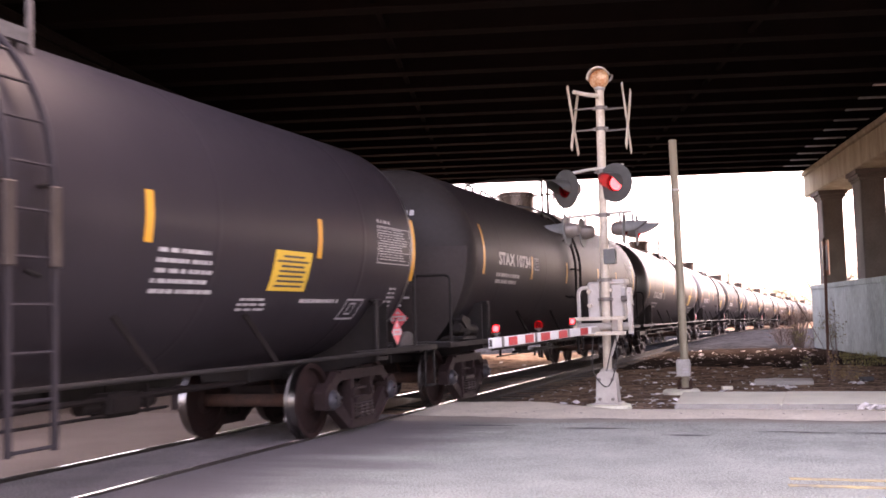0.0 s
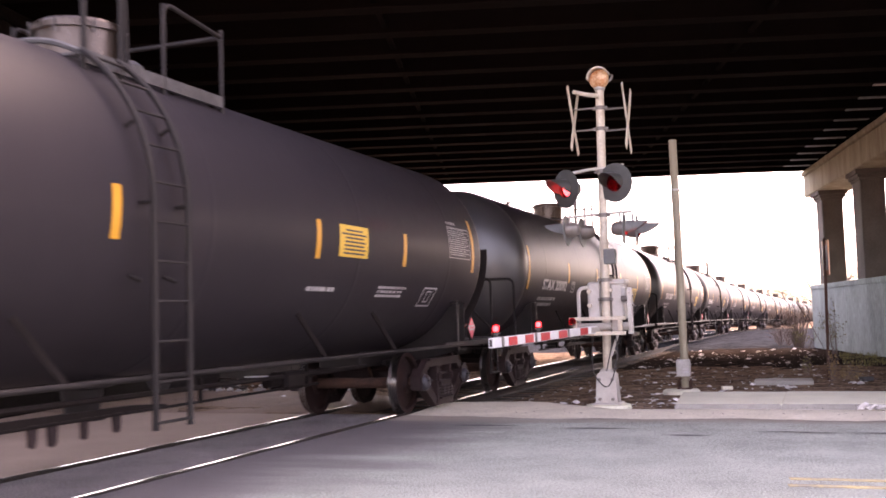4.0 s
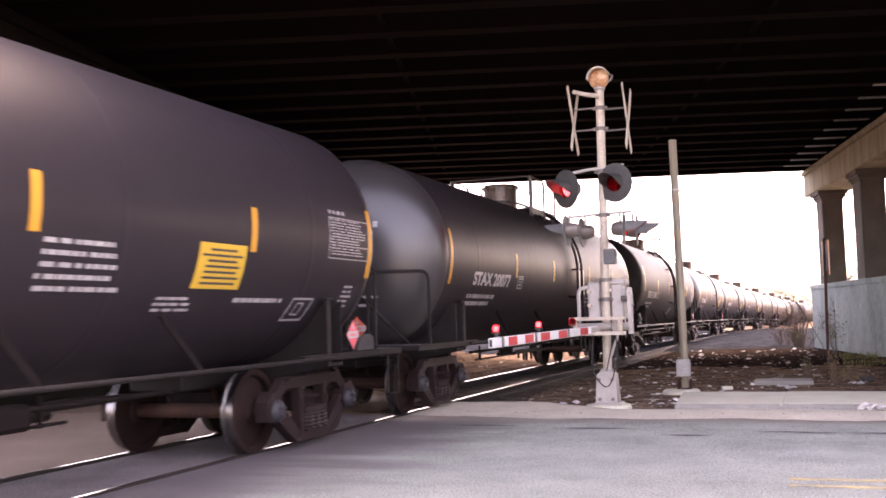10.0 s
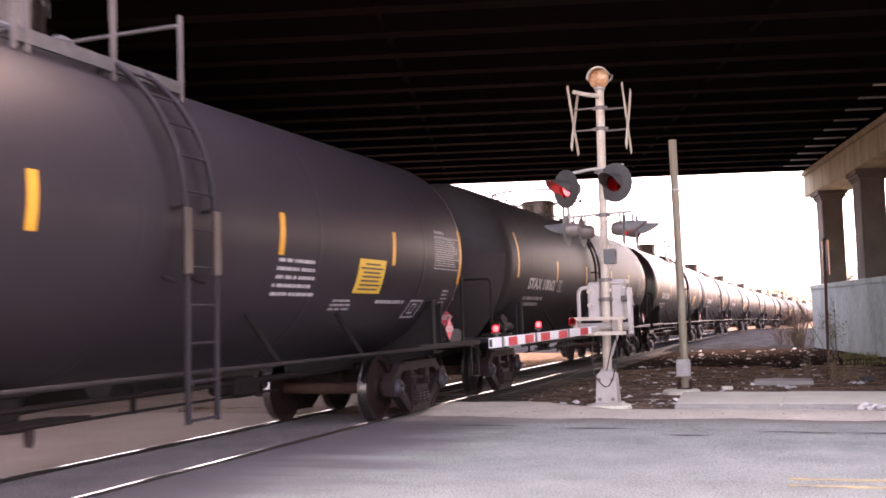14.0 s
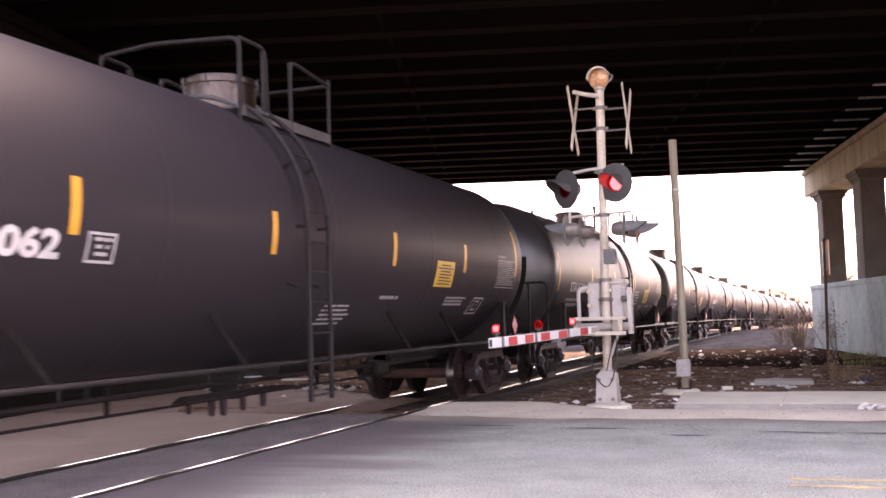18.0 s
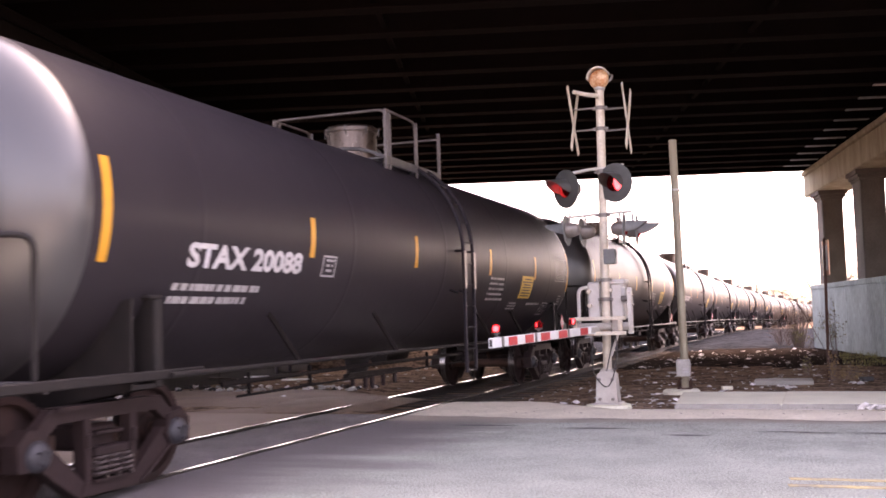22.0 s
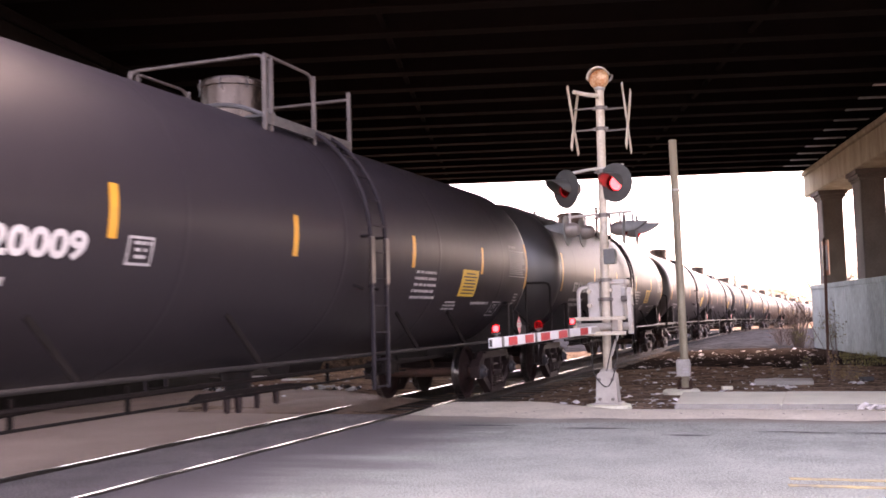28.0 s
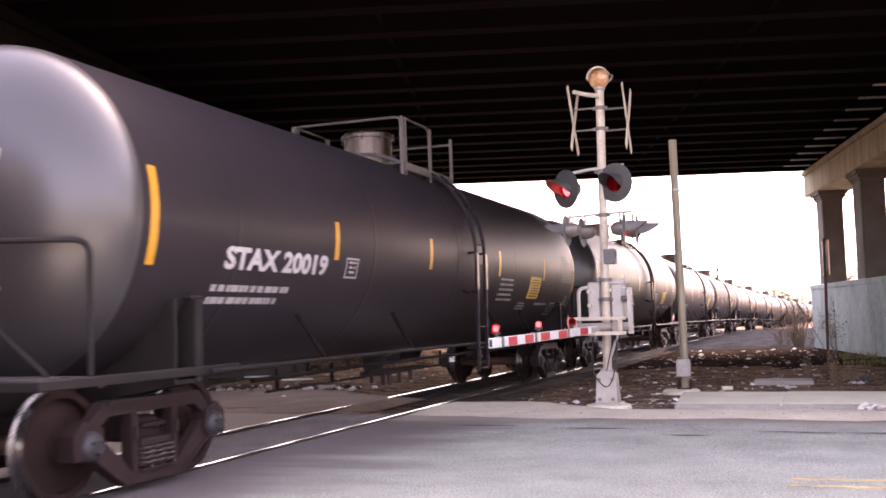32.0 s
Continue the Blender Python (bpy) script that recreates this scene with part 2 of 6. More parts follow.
def same(name, other, parent, m):
    """Another object on the mesh of a part already made."""
    ob = new(name, other.data)
    ob.parent, ob.matrix_basis = parent, m
    return ob


def empty(name, m=None):
    ob = new(name)
    ob.empty_display_size = 0.2
    if m is not None:
        ob.matrix_basis = m
    return ob


def box(bm, x0, x1, y0, y1, z0, z1, bevel=0.0, m=None, mat=0):
    vs = [bm.verts.new(p) for p in ((x0, y0, z0), (x1, y0, z0), (x1, y1, z0), (x0, y1, z0), (x0, y0, z1), (x1, y0, z1), (x1, y1, z1), (x0, y1, z1))]
    fs = [bm.faces.new([vs[i] for i in q]) for q in ((3, 2, 1, 0), (4, 5, 6, 7), (0, 1, 5, 4), (1, 2, 6, 5), (2, 3, 7, 6), (3, 0, 4, 7))]
    for f in fs:
        f.material_index = mat
    if bevel:
        es = list({e for f in fs for e in f.edges})
        r = bmesh.ops.bevel(bm, geom=es, offset=bevel, segments=1, affect="EDGES", profile=0.5)
        vs = list({v for f in r["faces"] for v in f.verts} | {v for v in vs if v.is_valid})
    if m is not None:
        for v in vs:
            if v.is_valid:
                v.co = m @ v.co
    return bm


def new_box(*a, **k):
    return box(bmesh.new(), *a, **k)


def tube(bm, pts, r, n=8, r1=None, caps=True, mat=0):
    """A round bar along points, tapering to r1."""
    pts = [Vector(p) for p in pts]
    rings, up = [], Vector((0.13, 0.31, 0.94))
    for i, p in enumerate(pts):
        a, b = pts[max(i - 1, 0)], pts[min(i + 1, len(pts) - 1)]
        d = (b - a).normalized()
        if abs(d.dot(up)) > 0.97:
            up = Vector((0.9, 0.2, 0.1))
        u = d.cross(up).normalized()
        w = d.cross(u)
        rad = r if r1 is None else r + (r1 - r) * i / (len(pts) - 1)
        rings.append([bm.verts.new(p + (u * math.cos(t) + w * math.sin(t)) * rad) for t in (2 * math.pi * k / n for k in range(n))])
    fs = []
    for a, b in zip(rings, rings[1:]):
        fs += [bm.faces.new((a[k], a[(k + 1) % n], b[(k + 1) % n], b[k])) for k in range(n)]
    if caps:
        fs += [bm.faces.new(rings[0][::-1]), bm.faces.new(rings[-1])]
    for f in fs:
        f.material_index = mat
    return bm


def bent(pts, r=0.1, steps=4):
    """Points with their corners rounded."""
    pts = [Vector(p) for p in pts]
    out = [pts[0]]
    for a, b, c in zip(pts, pts[1:], pts[2:]):
        p, q = b + (a - b).normalized() * min(r, (a - b).length / 2), b + (c - b).normalized() * min(r, (c - b).length / 2)
        for k in range(steps + 1):
            t = k / steps
            out.append(p * (1 - t) ** 2 + b * 2 * t * (1 - t) + q * t * t)
    return out + [pts[-1]]


def lathe(bm, profile, n=48, axis="Z", mats=None):
    """Turn (radius, height) points round an axis."""
    rings = []
    for r, h in profile:
        ring = []
        for k in range(n):
            t = 2 * math.pi * k / n
            a, b = r * math.cos(t), r * math.sin(t)
            ring.append(bm.verts.new({"Z": (a, b, h), "Y": (a, h, b), "X": (h, a, b)}[axis]))
        rings.append(ring)
    for i, (a, b) in enumerate(zip(rings, rings[1:])):
        for k in range(n):
            f = bm.faces.new((a[k], a[(k + 1) % n], b[(k + 1) % n], b[k]))
            if mats:
                f.material_index = mats[i]
    if profile[0][0] > 1e-3:
        bm.faces.new(rings[0][::-1])
    if profile[-1][0] > 1e-3:
        bm.faces.new(rings[-1])
    bmesh.ops.remove_doubles(bm, verts=bm.verts, dist=1e-5)
    bmesh.ops.recalc_face_normals(bm, faces=bm.faces)
    return bm


def prism(bm, outline, t0, t1, plane="YZ", mat=0):
    """A plate from an outline of (a, b) points, thick from t0 to t1 along the third axis."""
    def at(a, b, t):
        return {"YZ": (t, a, b), "XZ": (a, t, b), "XY": (a, b, t)}[plane]
    lo, hi = [bm.verts.new(at(a, b, t0)) for a, b in outline], [bm.verts.new(at(a, b, t1)) for a, b in outline]
    n = len(outline)
    fs = [bm.faces.new(lo), bm.faces.new(hi[::-1])] + [bm.faces.new((lo[k], hi[k], hi[(k + 1) % n], lo[(k + 1) % n])) for k in range(n)]
    for f in fs:
        f.material_index = mat
    bmesh.ops.recalc_face_normals(bm, faces=fs)
    return bm


# ---------------------------------------------------------------- track line
BEND_0, BEND_1, BEND_FROM = -0.0003, 0.0013, 58.86


def track(s):
    """Place and heading (radians, to the right) of the track's middle s metres along it."""
    if s <= 0:
        return 0.0, s, 0.0
    x = y = h = 0.0
    for length, k in ((min(s, BEND_FROM), BEND_0), (max(s - BEND_FROM, 0.0), BEND_0 + BEND_1)):
        if length > 0:
            x += (math.cos(h) - math.cos(h + k * length)) / k
            y += (math.sin(h + k * length) - math.sin(h)) / k
            h += k * length
    return x, y, h


def fall(s):
    """How far the line has dropped, s metres along it."""
    return -7.2e-5 * max(s, 0.0) ** 2 if s < 200 else -2.88 - 0.0288 * (s - 200)


def on_track(s, side=0.0, z=0.0):
    x, y, h = track(s)
    return Vector((x + side * math.cos(h), y - side * math.sin(h), z + fall(s)))


def gone(t):
    """Metres the train has rolled by t seconds, from its place at 16 s."""
    x = (t - 16.0) / 16.0
    return 60.3868 * x - 1.3393 * x ** 2 - 0.1529 * x ** 3 + 0.2046 * x ** 4 + 0.0565 * x ** 5


# ---------------------------------------------------------------- ground, road, track bed
def grid_sheet(x0, x1, y0, y1, nx, ny, height):
    bm = bmesh.new()
    vs = [[bm.verts.new((x0 + (x1 - x0) * i / nx, y0 + (y1 - y0) * j / ny, 0)) for i in range(nx + 1)] for j in range(ny + 1)]
    for row in vs:
        for v in row:
            v.co.z = height(v.co.x, v.co.y)
    for j in range(ny):
        for i in range(nx):
            bm.faces.new((vs[j][i], vs[j][i + 1], vs[j + 1][i + 1], vs[j + 1][i]))
    return bm


def rough_ground(x, y):
    """Height of the bare ground; it lies under the road and dips beside the track."""
    z = -0.05 - 0.09 * min(max((y - 19.0) / 7.0, 0.0), 1.0)
    if y < 15.0:
        z = -0.05
    z += 0.030 * noise.noise((x * 0.5, y * 0.5, 0.0)) * min(max((y - 15.0) / 2, 0), 1) + 0.014 * noise.noise((x * 2.1, y * 2.1, 3.0)) * min(max((y - 15.0), 0), 1)
    if y > 15.0:
        tx = track(y)[0]
        d = abs(x - tx)
        if d < 3.0:
            z = min(z, -0.17) if d < 1.6 else z + (min(z, -0.17) - z) * (3.0 - d) / 1.4
    return z + fall(y)


def build_ground():
    far = bmesh.new()
    R = 4000
    ring = [(-30, -40), (40, -40), (40, 120), (-30, 120)]
    out = [(-R, -R), (R, -R), (R, R), (-R, R)]
    inner = [far.verts.new((*p, -0.06 if p[1] < 0 else -0.16 + fall(p[1]))) for p in ring]
    outer = [far.verts.new((*p, -1.4 if p[1] > 0 else -0.16)) for p in out]
    for k in range(4):
        far.faces.new((outer[k], outer[(k + 1) % 4], inner[(k + 1) % 4], inner[k]))
    # the near part in finer steps, joined to the same sheet
    near = grid_sheet(-30, 40, -40, 120, 140, 320, lambda x, y: rough_ground(x, y))
    me = bpy.data.meshes.new("tmp")
    near.to_mesh(me)
    near.free()
    far.from_mesh(me)
    bpy.data.meshes.remove(me)
    g = link("ground", far, "dirt", smooth=True)
    tagged(g, "bare brown dirt ground strewn with grit under the bridge", "ground", kind="structure")
    # pale ballast and gravel beyond the bridge
    bm = grid_sheet(0, 1, 0, 1, 44, 60, lambda x, y: 0)
    for v in bm.verts:
        s, side = 42.0 + v.co.y * 150, -14.0 + v.co.x * 24.0
        edge = 0.25 * noise.noise((s * 0.6, side, 1.0))
        p = on_track(s + edge * 3 * (1 - v.co.y), side + edge)
        v.co = (p.x, p.y, fall(p.y) - 0.070 - 0.10 * max(0.0, 1 - (s - 42.0) / 4.0) + 0.025 * noise.noise((p.x * 2, p.y * 2, 0)))
    tagged(link("gravel_yard", bm, "gravel", smooth=True), "pale sunlit gravel beside the track", "gravel", kind="structure")
    # road across the track: pieces between and beside the rails, leaving the flangeways open
    for name, x0, x1, mat in (("road_west", -60, -0.80, "tan_dust"), ("road_between_rails", -0.625, 0.625, "crossing"), ("road_east", 0.80, 60, "asphalt")):
        bm = bmesh.new()
        n = 60 if x1 - x0 > 5 else 2
        top = [[bm.verts.new((x0 + (x1 - x0) * i / n, y, -0.016 + fall(y) + (0.0 if n == 2 else 0.006 * noise.noise((i * 0.7, y, 0))))) for i in range(n + 1)] for y in (3.0, 6, 9, 12, 14.2)]
        for a, b in zip(top, top[1:]):
            for i in range(n):
                bm.faces.new((a[i], a[i + 1], b[i + 1], b[i]))
        es = [e for e in bm.edges if e.is_boundary]
        ret = bmesh.ops.extrude_edge_only(bm, edges=es)
        for v in ret["geom"]:
            if isinstance(v, bmesh.types.BMVert):
                v.co.z = -0.12
        bmesh.ops.recalc_face_normals(bm, faces=bm.faces)
        tagged(link(name, bm, mat), "worn grey asphalt of the street at the crossing" if mat == "asphalt" else "dusty brown asphalt of the crossing", "road", kind="structure")
    # sandy shoulder along the far edge of the street
    bm = bmesh.new()
    rows = []
    for i in range(81):
        x = 0.85 + i * 0.16
        e0 = 13.75 + 0.22 * noise.noise((x * 0.8, 0, 5)) + 0.05 * noise.noise((x * 5, 0, 5)) + 0.25 * max(0, 1 - (x - 0.85) / 2)
        e1 = 16.6 - 1.35 * min(max((x - 2.5) / 1.2, 0), 1) + 0.15 * noise.noise((x * 1.3, 2, 5))
        rows.append([bm.verts.new((x, e0 + (e1 - e0) * k / 6, (-0.024, -0.012, -0.003, 0.002, 0.0, -0.015, -0.10)[k] + 0.006 * noise.noise((x * 3, k, 1)))) for k in range(7)])
    for a, b in zip(rows, rows[1:]):
        for k in range(6):
            bm.faces.new((a[k], b[k], b[k + 1], a[k + 1]))
    tagged(link("road_shoulder", bm, "road_dust", smooth=True), "sandy shoulder at the edge of the street", "shoulder", kind="structure")
    # kerb and pavement
    kerb = empty("pavement", pose(0, 0, 0))
    tagged(kerb, "pale concrete pavement slabs behind a low kerb", "pavement", kind="structure")
    x = 4.63
    first = None
    for w in (1.5, 1.5, 1.5, 1.5, 1.5, 1.5):
        bm = bmesh.new()
        skew = -0.17 if first is None else 0.0
        prism(bm, [(x, 15.36), (x + w - 0.005, 15.34), (x + w - 0.005, 17.5), (x + skew, 17.55)], -0.15, 0.035, "XY")
        bmesh.ops.bevel(bm, geom=[e for e in bm.edges if all(v.co.z > 0 for v in e.verts)], offset=0.006, segments=1, affect="EDGES")
        part("slab", bm, "pavement", kerb)
        bm = bmesh.new()
        prism(bm, [(x, 15.20), (x + w - 0.008, 15.18), (x + w - 0.008, 15.33), (x, 15.35)], -0.15, 0.030, "XY")
        bmesh.ops.bevel(bm, geom=[e for e in bm.edges if all(v.co.z > 0 for v in e.verts)], offset=0.018, segments=2, affect="EDGES")
        part("kerb_stone", bm, "concrete", kerb)
        first = True
        x += w
    # near pavement, beneath the camera
    bm = new_box(1.6, 16, -4, 2.9, -0.15, 0.06, bevel=0.02)
    tagged(link("near_pavement", bm, "pavement"), "concrete pavement on the near side of the street", "pavement", kind="structure")
    # worn centre lines
    for name, y in (("centre_line", 8.66), ("centre_line", 9.0)):
        bm = bmesh.new()
        prism(bm, [(6.42, y), (30, y), (30, y + 0.085), (6.40, y + 0.085)], -0.024, -0.008 + fall(y) , "XY")
        tagged(link(name, bm, "yellow_paint"), "worn yellow centre line painted on the street", "road marking", kind="structure")


def build_track():
    for name, side in (("rail_near", 0.7525), ("rail_far", -0.7525)):
        prof = [(-0.024, 0.001), (0.024, 0.001), (0.035, -0.003), (0.037, -0.035), (0.009, -0.055), (0.009, -0.13), (0.07, -0.16), (-0.07, -0.16), (-0.009, -0.13), (-0.009, -0.055), (-0.037, -0.035), (-0.035, -0.003)]
        bm = bmesh.new()
        ss = [-140 + 10 * i for i in range(14)] + [0.0] + [4.0 * i for i in range(1, 90)]
        rings = [[bm.verts.new(on_track(s, side + a, b)) for a, b in prof] for s in ss]
        for p, q in zip(rings, rings[1:]):
            for k in range(len(prof)):
                f = bm.faces.new((p[k], p[(k + 1) % len(prof)], q[(k + 1) % len(prof)], q[k]))
                f.material_index = 0 if k == 0 else 1
        bmesh.ops.recalc_face_normals(bm, faces=bm.faces)
        tagged(link(name, bm, ("rail_top", "rail_side")), "steel rail with a bright worn head and rusty web", "rail", kind="structure")
    # ties, half buried in dirt, beyond the crossing
    bed = empty("track_bed")
    tagged(bed, "dark weathered wooden ties half buried in dirt", "track bed", kind="structure")
    bm = new_box(-1.3, 1.3, -0.11, 0.11, -0.30, -0.155, bevel=0.012)
    first = part("tie", bm, "tie", bed)
    first.matrix_basis = pose(*on_track(14.9))
    for i in range(1, 120):
        s = 14.9 + 0.55 * i
        p, h = on_track(s, random.uniform(-0.05, 0.05), random.uniform(-0.012, 0.006)), track(s)[2]
        same("tie", first, bed, pose(*p, 0, 0, -math.degrees(h) + random.uniform(-1, 1)))


# ---------------------------------------------------------------- bridge
CORNER = Vector((6.39, 43.63, 0.0))
PIER_WAY = Vector((math.sin(radians(11.3)), -math.cos(radians(11.3)), 0.0))   # from the far end towards the street
BEAM_WAY = Vector((math.sin(radians(73)), math.cos(radians(73)), 0.0))        # along the girders, to the right
SOFFIT = 6.93


def pier_pose(u, v=0.0, z=0.0):
    """A pose u metres along the pier from its far end, v metres behind its track face; local x runs along the pier, y away from the track."""
    across = Vector((math.cos(radians(11.3)), math.sin(radians(11.3)), 0))
    p = CORNER + PIER_WAY * u + across * v
    m = Matrix((PIER_WAY, across, Vector((0, 0, 1)))).transposed().to_4x4()
    m.translation = (p.x, p.y, z)
    return m


def build_pier(name, shift, label, wall=2.06, mats=("wall", "column", "cap"), turn=0):
    """A crash wall, square columns with moulded capitals, and a deep cap beam."""
    pier = empty(name, pier_pose(0, shift))
    tagged(pier, label, "bridge pier", kind="structure")
    length = 36.0
    # wall in cast lengths with shallow joints and a coping line
    u = 0.0
    while u < length:
        w = 6.0
        bm = new_box(u + (0.008 if u else 0), u + w - 0.008, 0.0, 1.35, -0.6, wall, bevel=0.02)
        box(bm, u + (0.008 if u else 0), u + w - 0.008, -0.03, 1.38, wall, wall + 0.18, bevel=0.015)
        part("wall_panel", bm, mats[0], pier)
        u += w
    col_a = col_b = None
    for u in [0.95 + 6.0 * k for k in range(6)]:
        m = pose(u, 0.12, 0)
        if col_a is None:
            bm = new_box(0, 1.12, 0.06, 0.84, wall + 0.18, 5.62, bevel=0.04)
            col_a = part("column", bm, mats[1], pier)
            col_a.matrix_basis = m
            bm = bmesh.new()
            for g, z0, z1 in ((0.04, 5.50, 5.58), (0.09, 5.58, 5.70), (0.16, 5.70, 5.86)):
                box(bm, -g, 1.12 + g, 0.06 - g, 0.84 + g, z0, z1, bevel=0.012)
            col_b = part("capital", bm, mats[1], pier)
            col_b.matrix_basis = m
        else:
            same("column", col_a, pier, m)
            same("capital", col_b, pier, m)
    u = -0.25
    while u < length - 1:
        w = 8.0
        bm = new_box(u, u + w - 0.01, -0.02, 1.36, 5.86, SOFFIT - 0.22, bevel=0.03)
        box(bm, u, u + w - 0.01, -0.10, 1.44, SOFFIT - 0.22, SOFFIT - 0.02, bevel=0.03)
        part("cap_beam", bm, mats[2], pier)
        u += w
    return pier


def beam_pose(d, z=0.0):
    """Local x runs along the girders; d metres from the far edge towards the street."""
    n = Vector((BEAM_WAY.y, -BEAM_WAY.x, 0))
    p = CORNER + n * d
    m = Matrix((BEAM_WAY, -n, Vector((0, 0, 1)))).transposed().to_4x4()
    m.translation = (p.x, p.y, z)
    return m


DECK_DEPTH = 30.4


def build_bridge():
    bridge = empty("bridge", beam_pose(0))
    tagged(bridge, "steel girder bridge carrying a road over the track, underside shade in its colour", "bridge", kind="structure")
    x0, x1 = -32.0, 60.0
    # I-girders, closely spaced, with a fascia girder along the far edge
    bm = bmesh.new()
    h, f, w = 1.05, 0.20, 0.012
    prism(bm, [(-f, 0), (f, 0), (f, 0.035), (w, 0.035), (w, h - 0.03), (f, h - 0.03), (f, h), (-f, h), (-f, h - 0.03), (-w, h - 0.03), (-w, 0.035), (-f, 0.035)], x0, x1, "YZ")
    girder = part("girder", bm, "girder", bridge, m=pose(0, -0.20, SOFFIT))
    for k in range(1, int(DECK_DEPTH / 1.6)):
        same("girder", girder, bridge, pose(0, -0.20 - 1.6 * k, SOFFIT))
    # cross frames between girders
    bm = bmesh.new()
    for z in (SOFFIT + 0.14, SOFFIT + 0.84):
        box(bm, -0.05, 0.05, -DECK_DEPTH, -0.25, z, z + 0.07)
    frame_a = part("cross_frame", bm, "girder", bridge, m=pose(-7.2, 0, 0))
    for k in range(-3, 5):
        if k:
            same("cross_frame", frame_a, bridge, pose(-7.2 + 7.4 * k, 0, 0))
    # added pale plates under the girders by the pier, standing for sky gleam
    bm = new_box(-0.50, 0.50, -0.09, 0.09, -0.03, -0.004, bevel=0.006)
    plate = None
    for k in range(int(DECK_DEPTH / 1.6)):
        d = 0.20 + 1.6 * k
        m = pose(-0.61 - 0.117 * d, -d, SOFFIT)
        if plate is None:
            plate = part("bearing_plate", bm, "bearing_pad", bridge, "pale steel plate standing for the sky gleam on a flange", m=m)
        else:
            same("bearing_plate", plate, bridge, m)
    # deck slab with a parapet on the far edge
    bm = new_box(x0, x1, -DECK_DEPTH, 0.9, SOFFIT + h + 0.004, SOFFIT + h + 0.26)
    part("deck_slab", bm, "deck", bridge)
    for y0, y1 in ((0.45, 0.9), (-DECK_DEPTH, -DECK_DEPTH + 0.45)):
        part("parapet", new_box(x0, x1, y0, y1, SOFFIT + h + 0.264, SOFFIT + h + 1.2, bevel=0.03), "concrete", bridge)


build_ground()
build_track()
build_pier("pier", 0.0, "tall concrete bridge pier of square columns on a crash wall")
# assumed matching pier, its shade painted in as a near-black colour
build_pier("far_pier", -19.5, "bridge pier beyond the track, coloured dark for shade", 0.75, ("soot", "soot", "soot"))
build_bridge()


# ---------------------------------------------------------------- tank cars
PITCH, CAR_0, WHEEL_R = 18.653, -37.97, 0.457
TANK_R, TANK_Z = 1.52, 2.415
HEAD = {"B": (7.90, 0.76), "A": (7.80, 0.74)}      # half length of the barrel, depth of the dished head
TRUCK_Y, AXLE = 7.16, 0.89
MIDDLE = {"z": TANK_Z}


def skin(y, z, off=0.004, side=1):
    """A point on the tank's side at length y and height z."""
    a = math.asin(max(-1, min(1, (z - MIDDLE["z"]) / TANK_R)))
    r = TANK_R + off
    return Vector((side * r * math.cos(a), y, MIDDLE["z"] + r * math.sin(a)))


def patch(bm, y0, y1, z0, z1, side=1, off=0.004, mat=0, lean=0.0):
    """A thin sheet that follows the tank's side."""
    n = max(2, int((z1 - z0) / 0.06))
    cols = []
    for k in range(n + 1):
        z = z0 + (z1 - z0) * k / n
        d = lean * k / n
        cols.append([bm.verts.new(skin(y0 + d, z, off, side)), bm.verts.new(skin(y1 + d, z, off, side))])
    for a, b in zip(cols, cols[1:]):
        f = bm.faces.new((a[0], a[1], b[1], b[0]) if side > 0 else (a[1], a[0], b[0], b[1]))
        f.material_index = mat
    return bm


def outline(bm, y0, y1, z0, z1, w, lean=0.0):
    patch(bm, y0, y1, z0, z0 + w)
    patch(bm, y0 + lean, y1 + lean, z1 - w, z1)
    patch(bm, y0, y0 + w * 1.2, z0, z1, lean=lean)
    patch(bm, y1 - w * 1.2, y1, z0, z1, lean=lean)
    return bm


def print_lines(bm, y0, y1, z0, z1, lines, fill=0.62, seed=1):
    """Lettering too small to read, as rows of short bars."""
    r = random.Random(seed)
    step = (z1 - z0) / lines
    for k in range(lines):
        top = z1 - k * step
        y = y0 + r.uniform(0, 0.04)
        end = y1 - r.uniform(0, 0.25) * (y1 - y0)
        while y < end - 0.03:
            w = min(r.uniform(0.05, 0.15), end - y)
            patch(bm, y, y + w, top - step * fill, top, off=0.005)
            y += w + r.choice((0.016, 0.016, 0.045))
    return bm


def lettering(text, width, height):
    """The outlines of a word as a flat mesh, fitted to a width and height."""
    cu = bpy.data.curves.new("letters", "FONT")
    cu.body, cu.size, cu.resolution_u, cu.offset = text, 1.0, 3, 0.04
    ob = bpy.data.objects.new("letters", cu)
    scene.collection.objects.link(ob)
    bpy.context.view_layer.update()
    me = bpy.data.meshes.new_from_object(ob.evaluated_get(bpy.context.evaluated_depsgraph_get()))
    bpy.data.objects.remove(ob)
    bpy.data.curves.remove(cu)
    bm = bmesh.new()
    bm.from_mesh(me)
    bpy.data.meshes.remove(me)
    xs, ys = [v.co.x for v in bm.verts], [v.co.y for v in bm.verts]
    for v in bm.verts:
        v.co = ((v.co.x - min(xs)) / (max(xs) - min(xs)) * width, (v.co.y - min(ys)) / (max(ys) - min(ys)) * height, 0)
    return bm


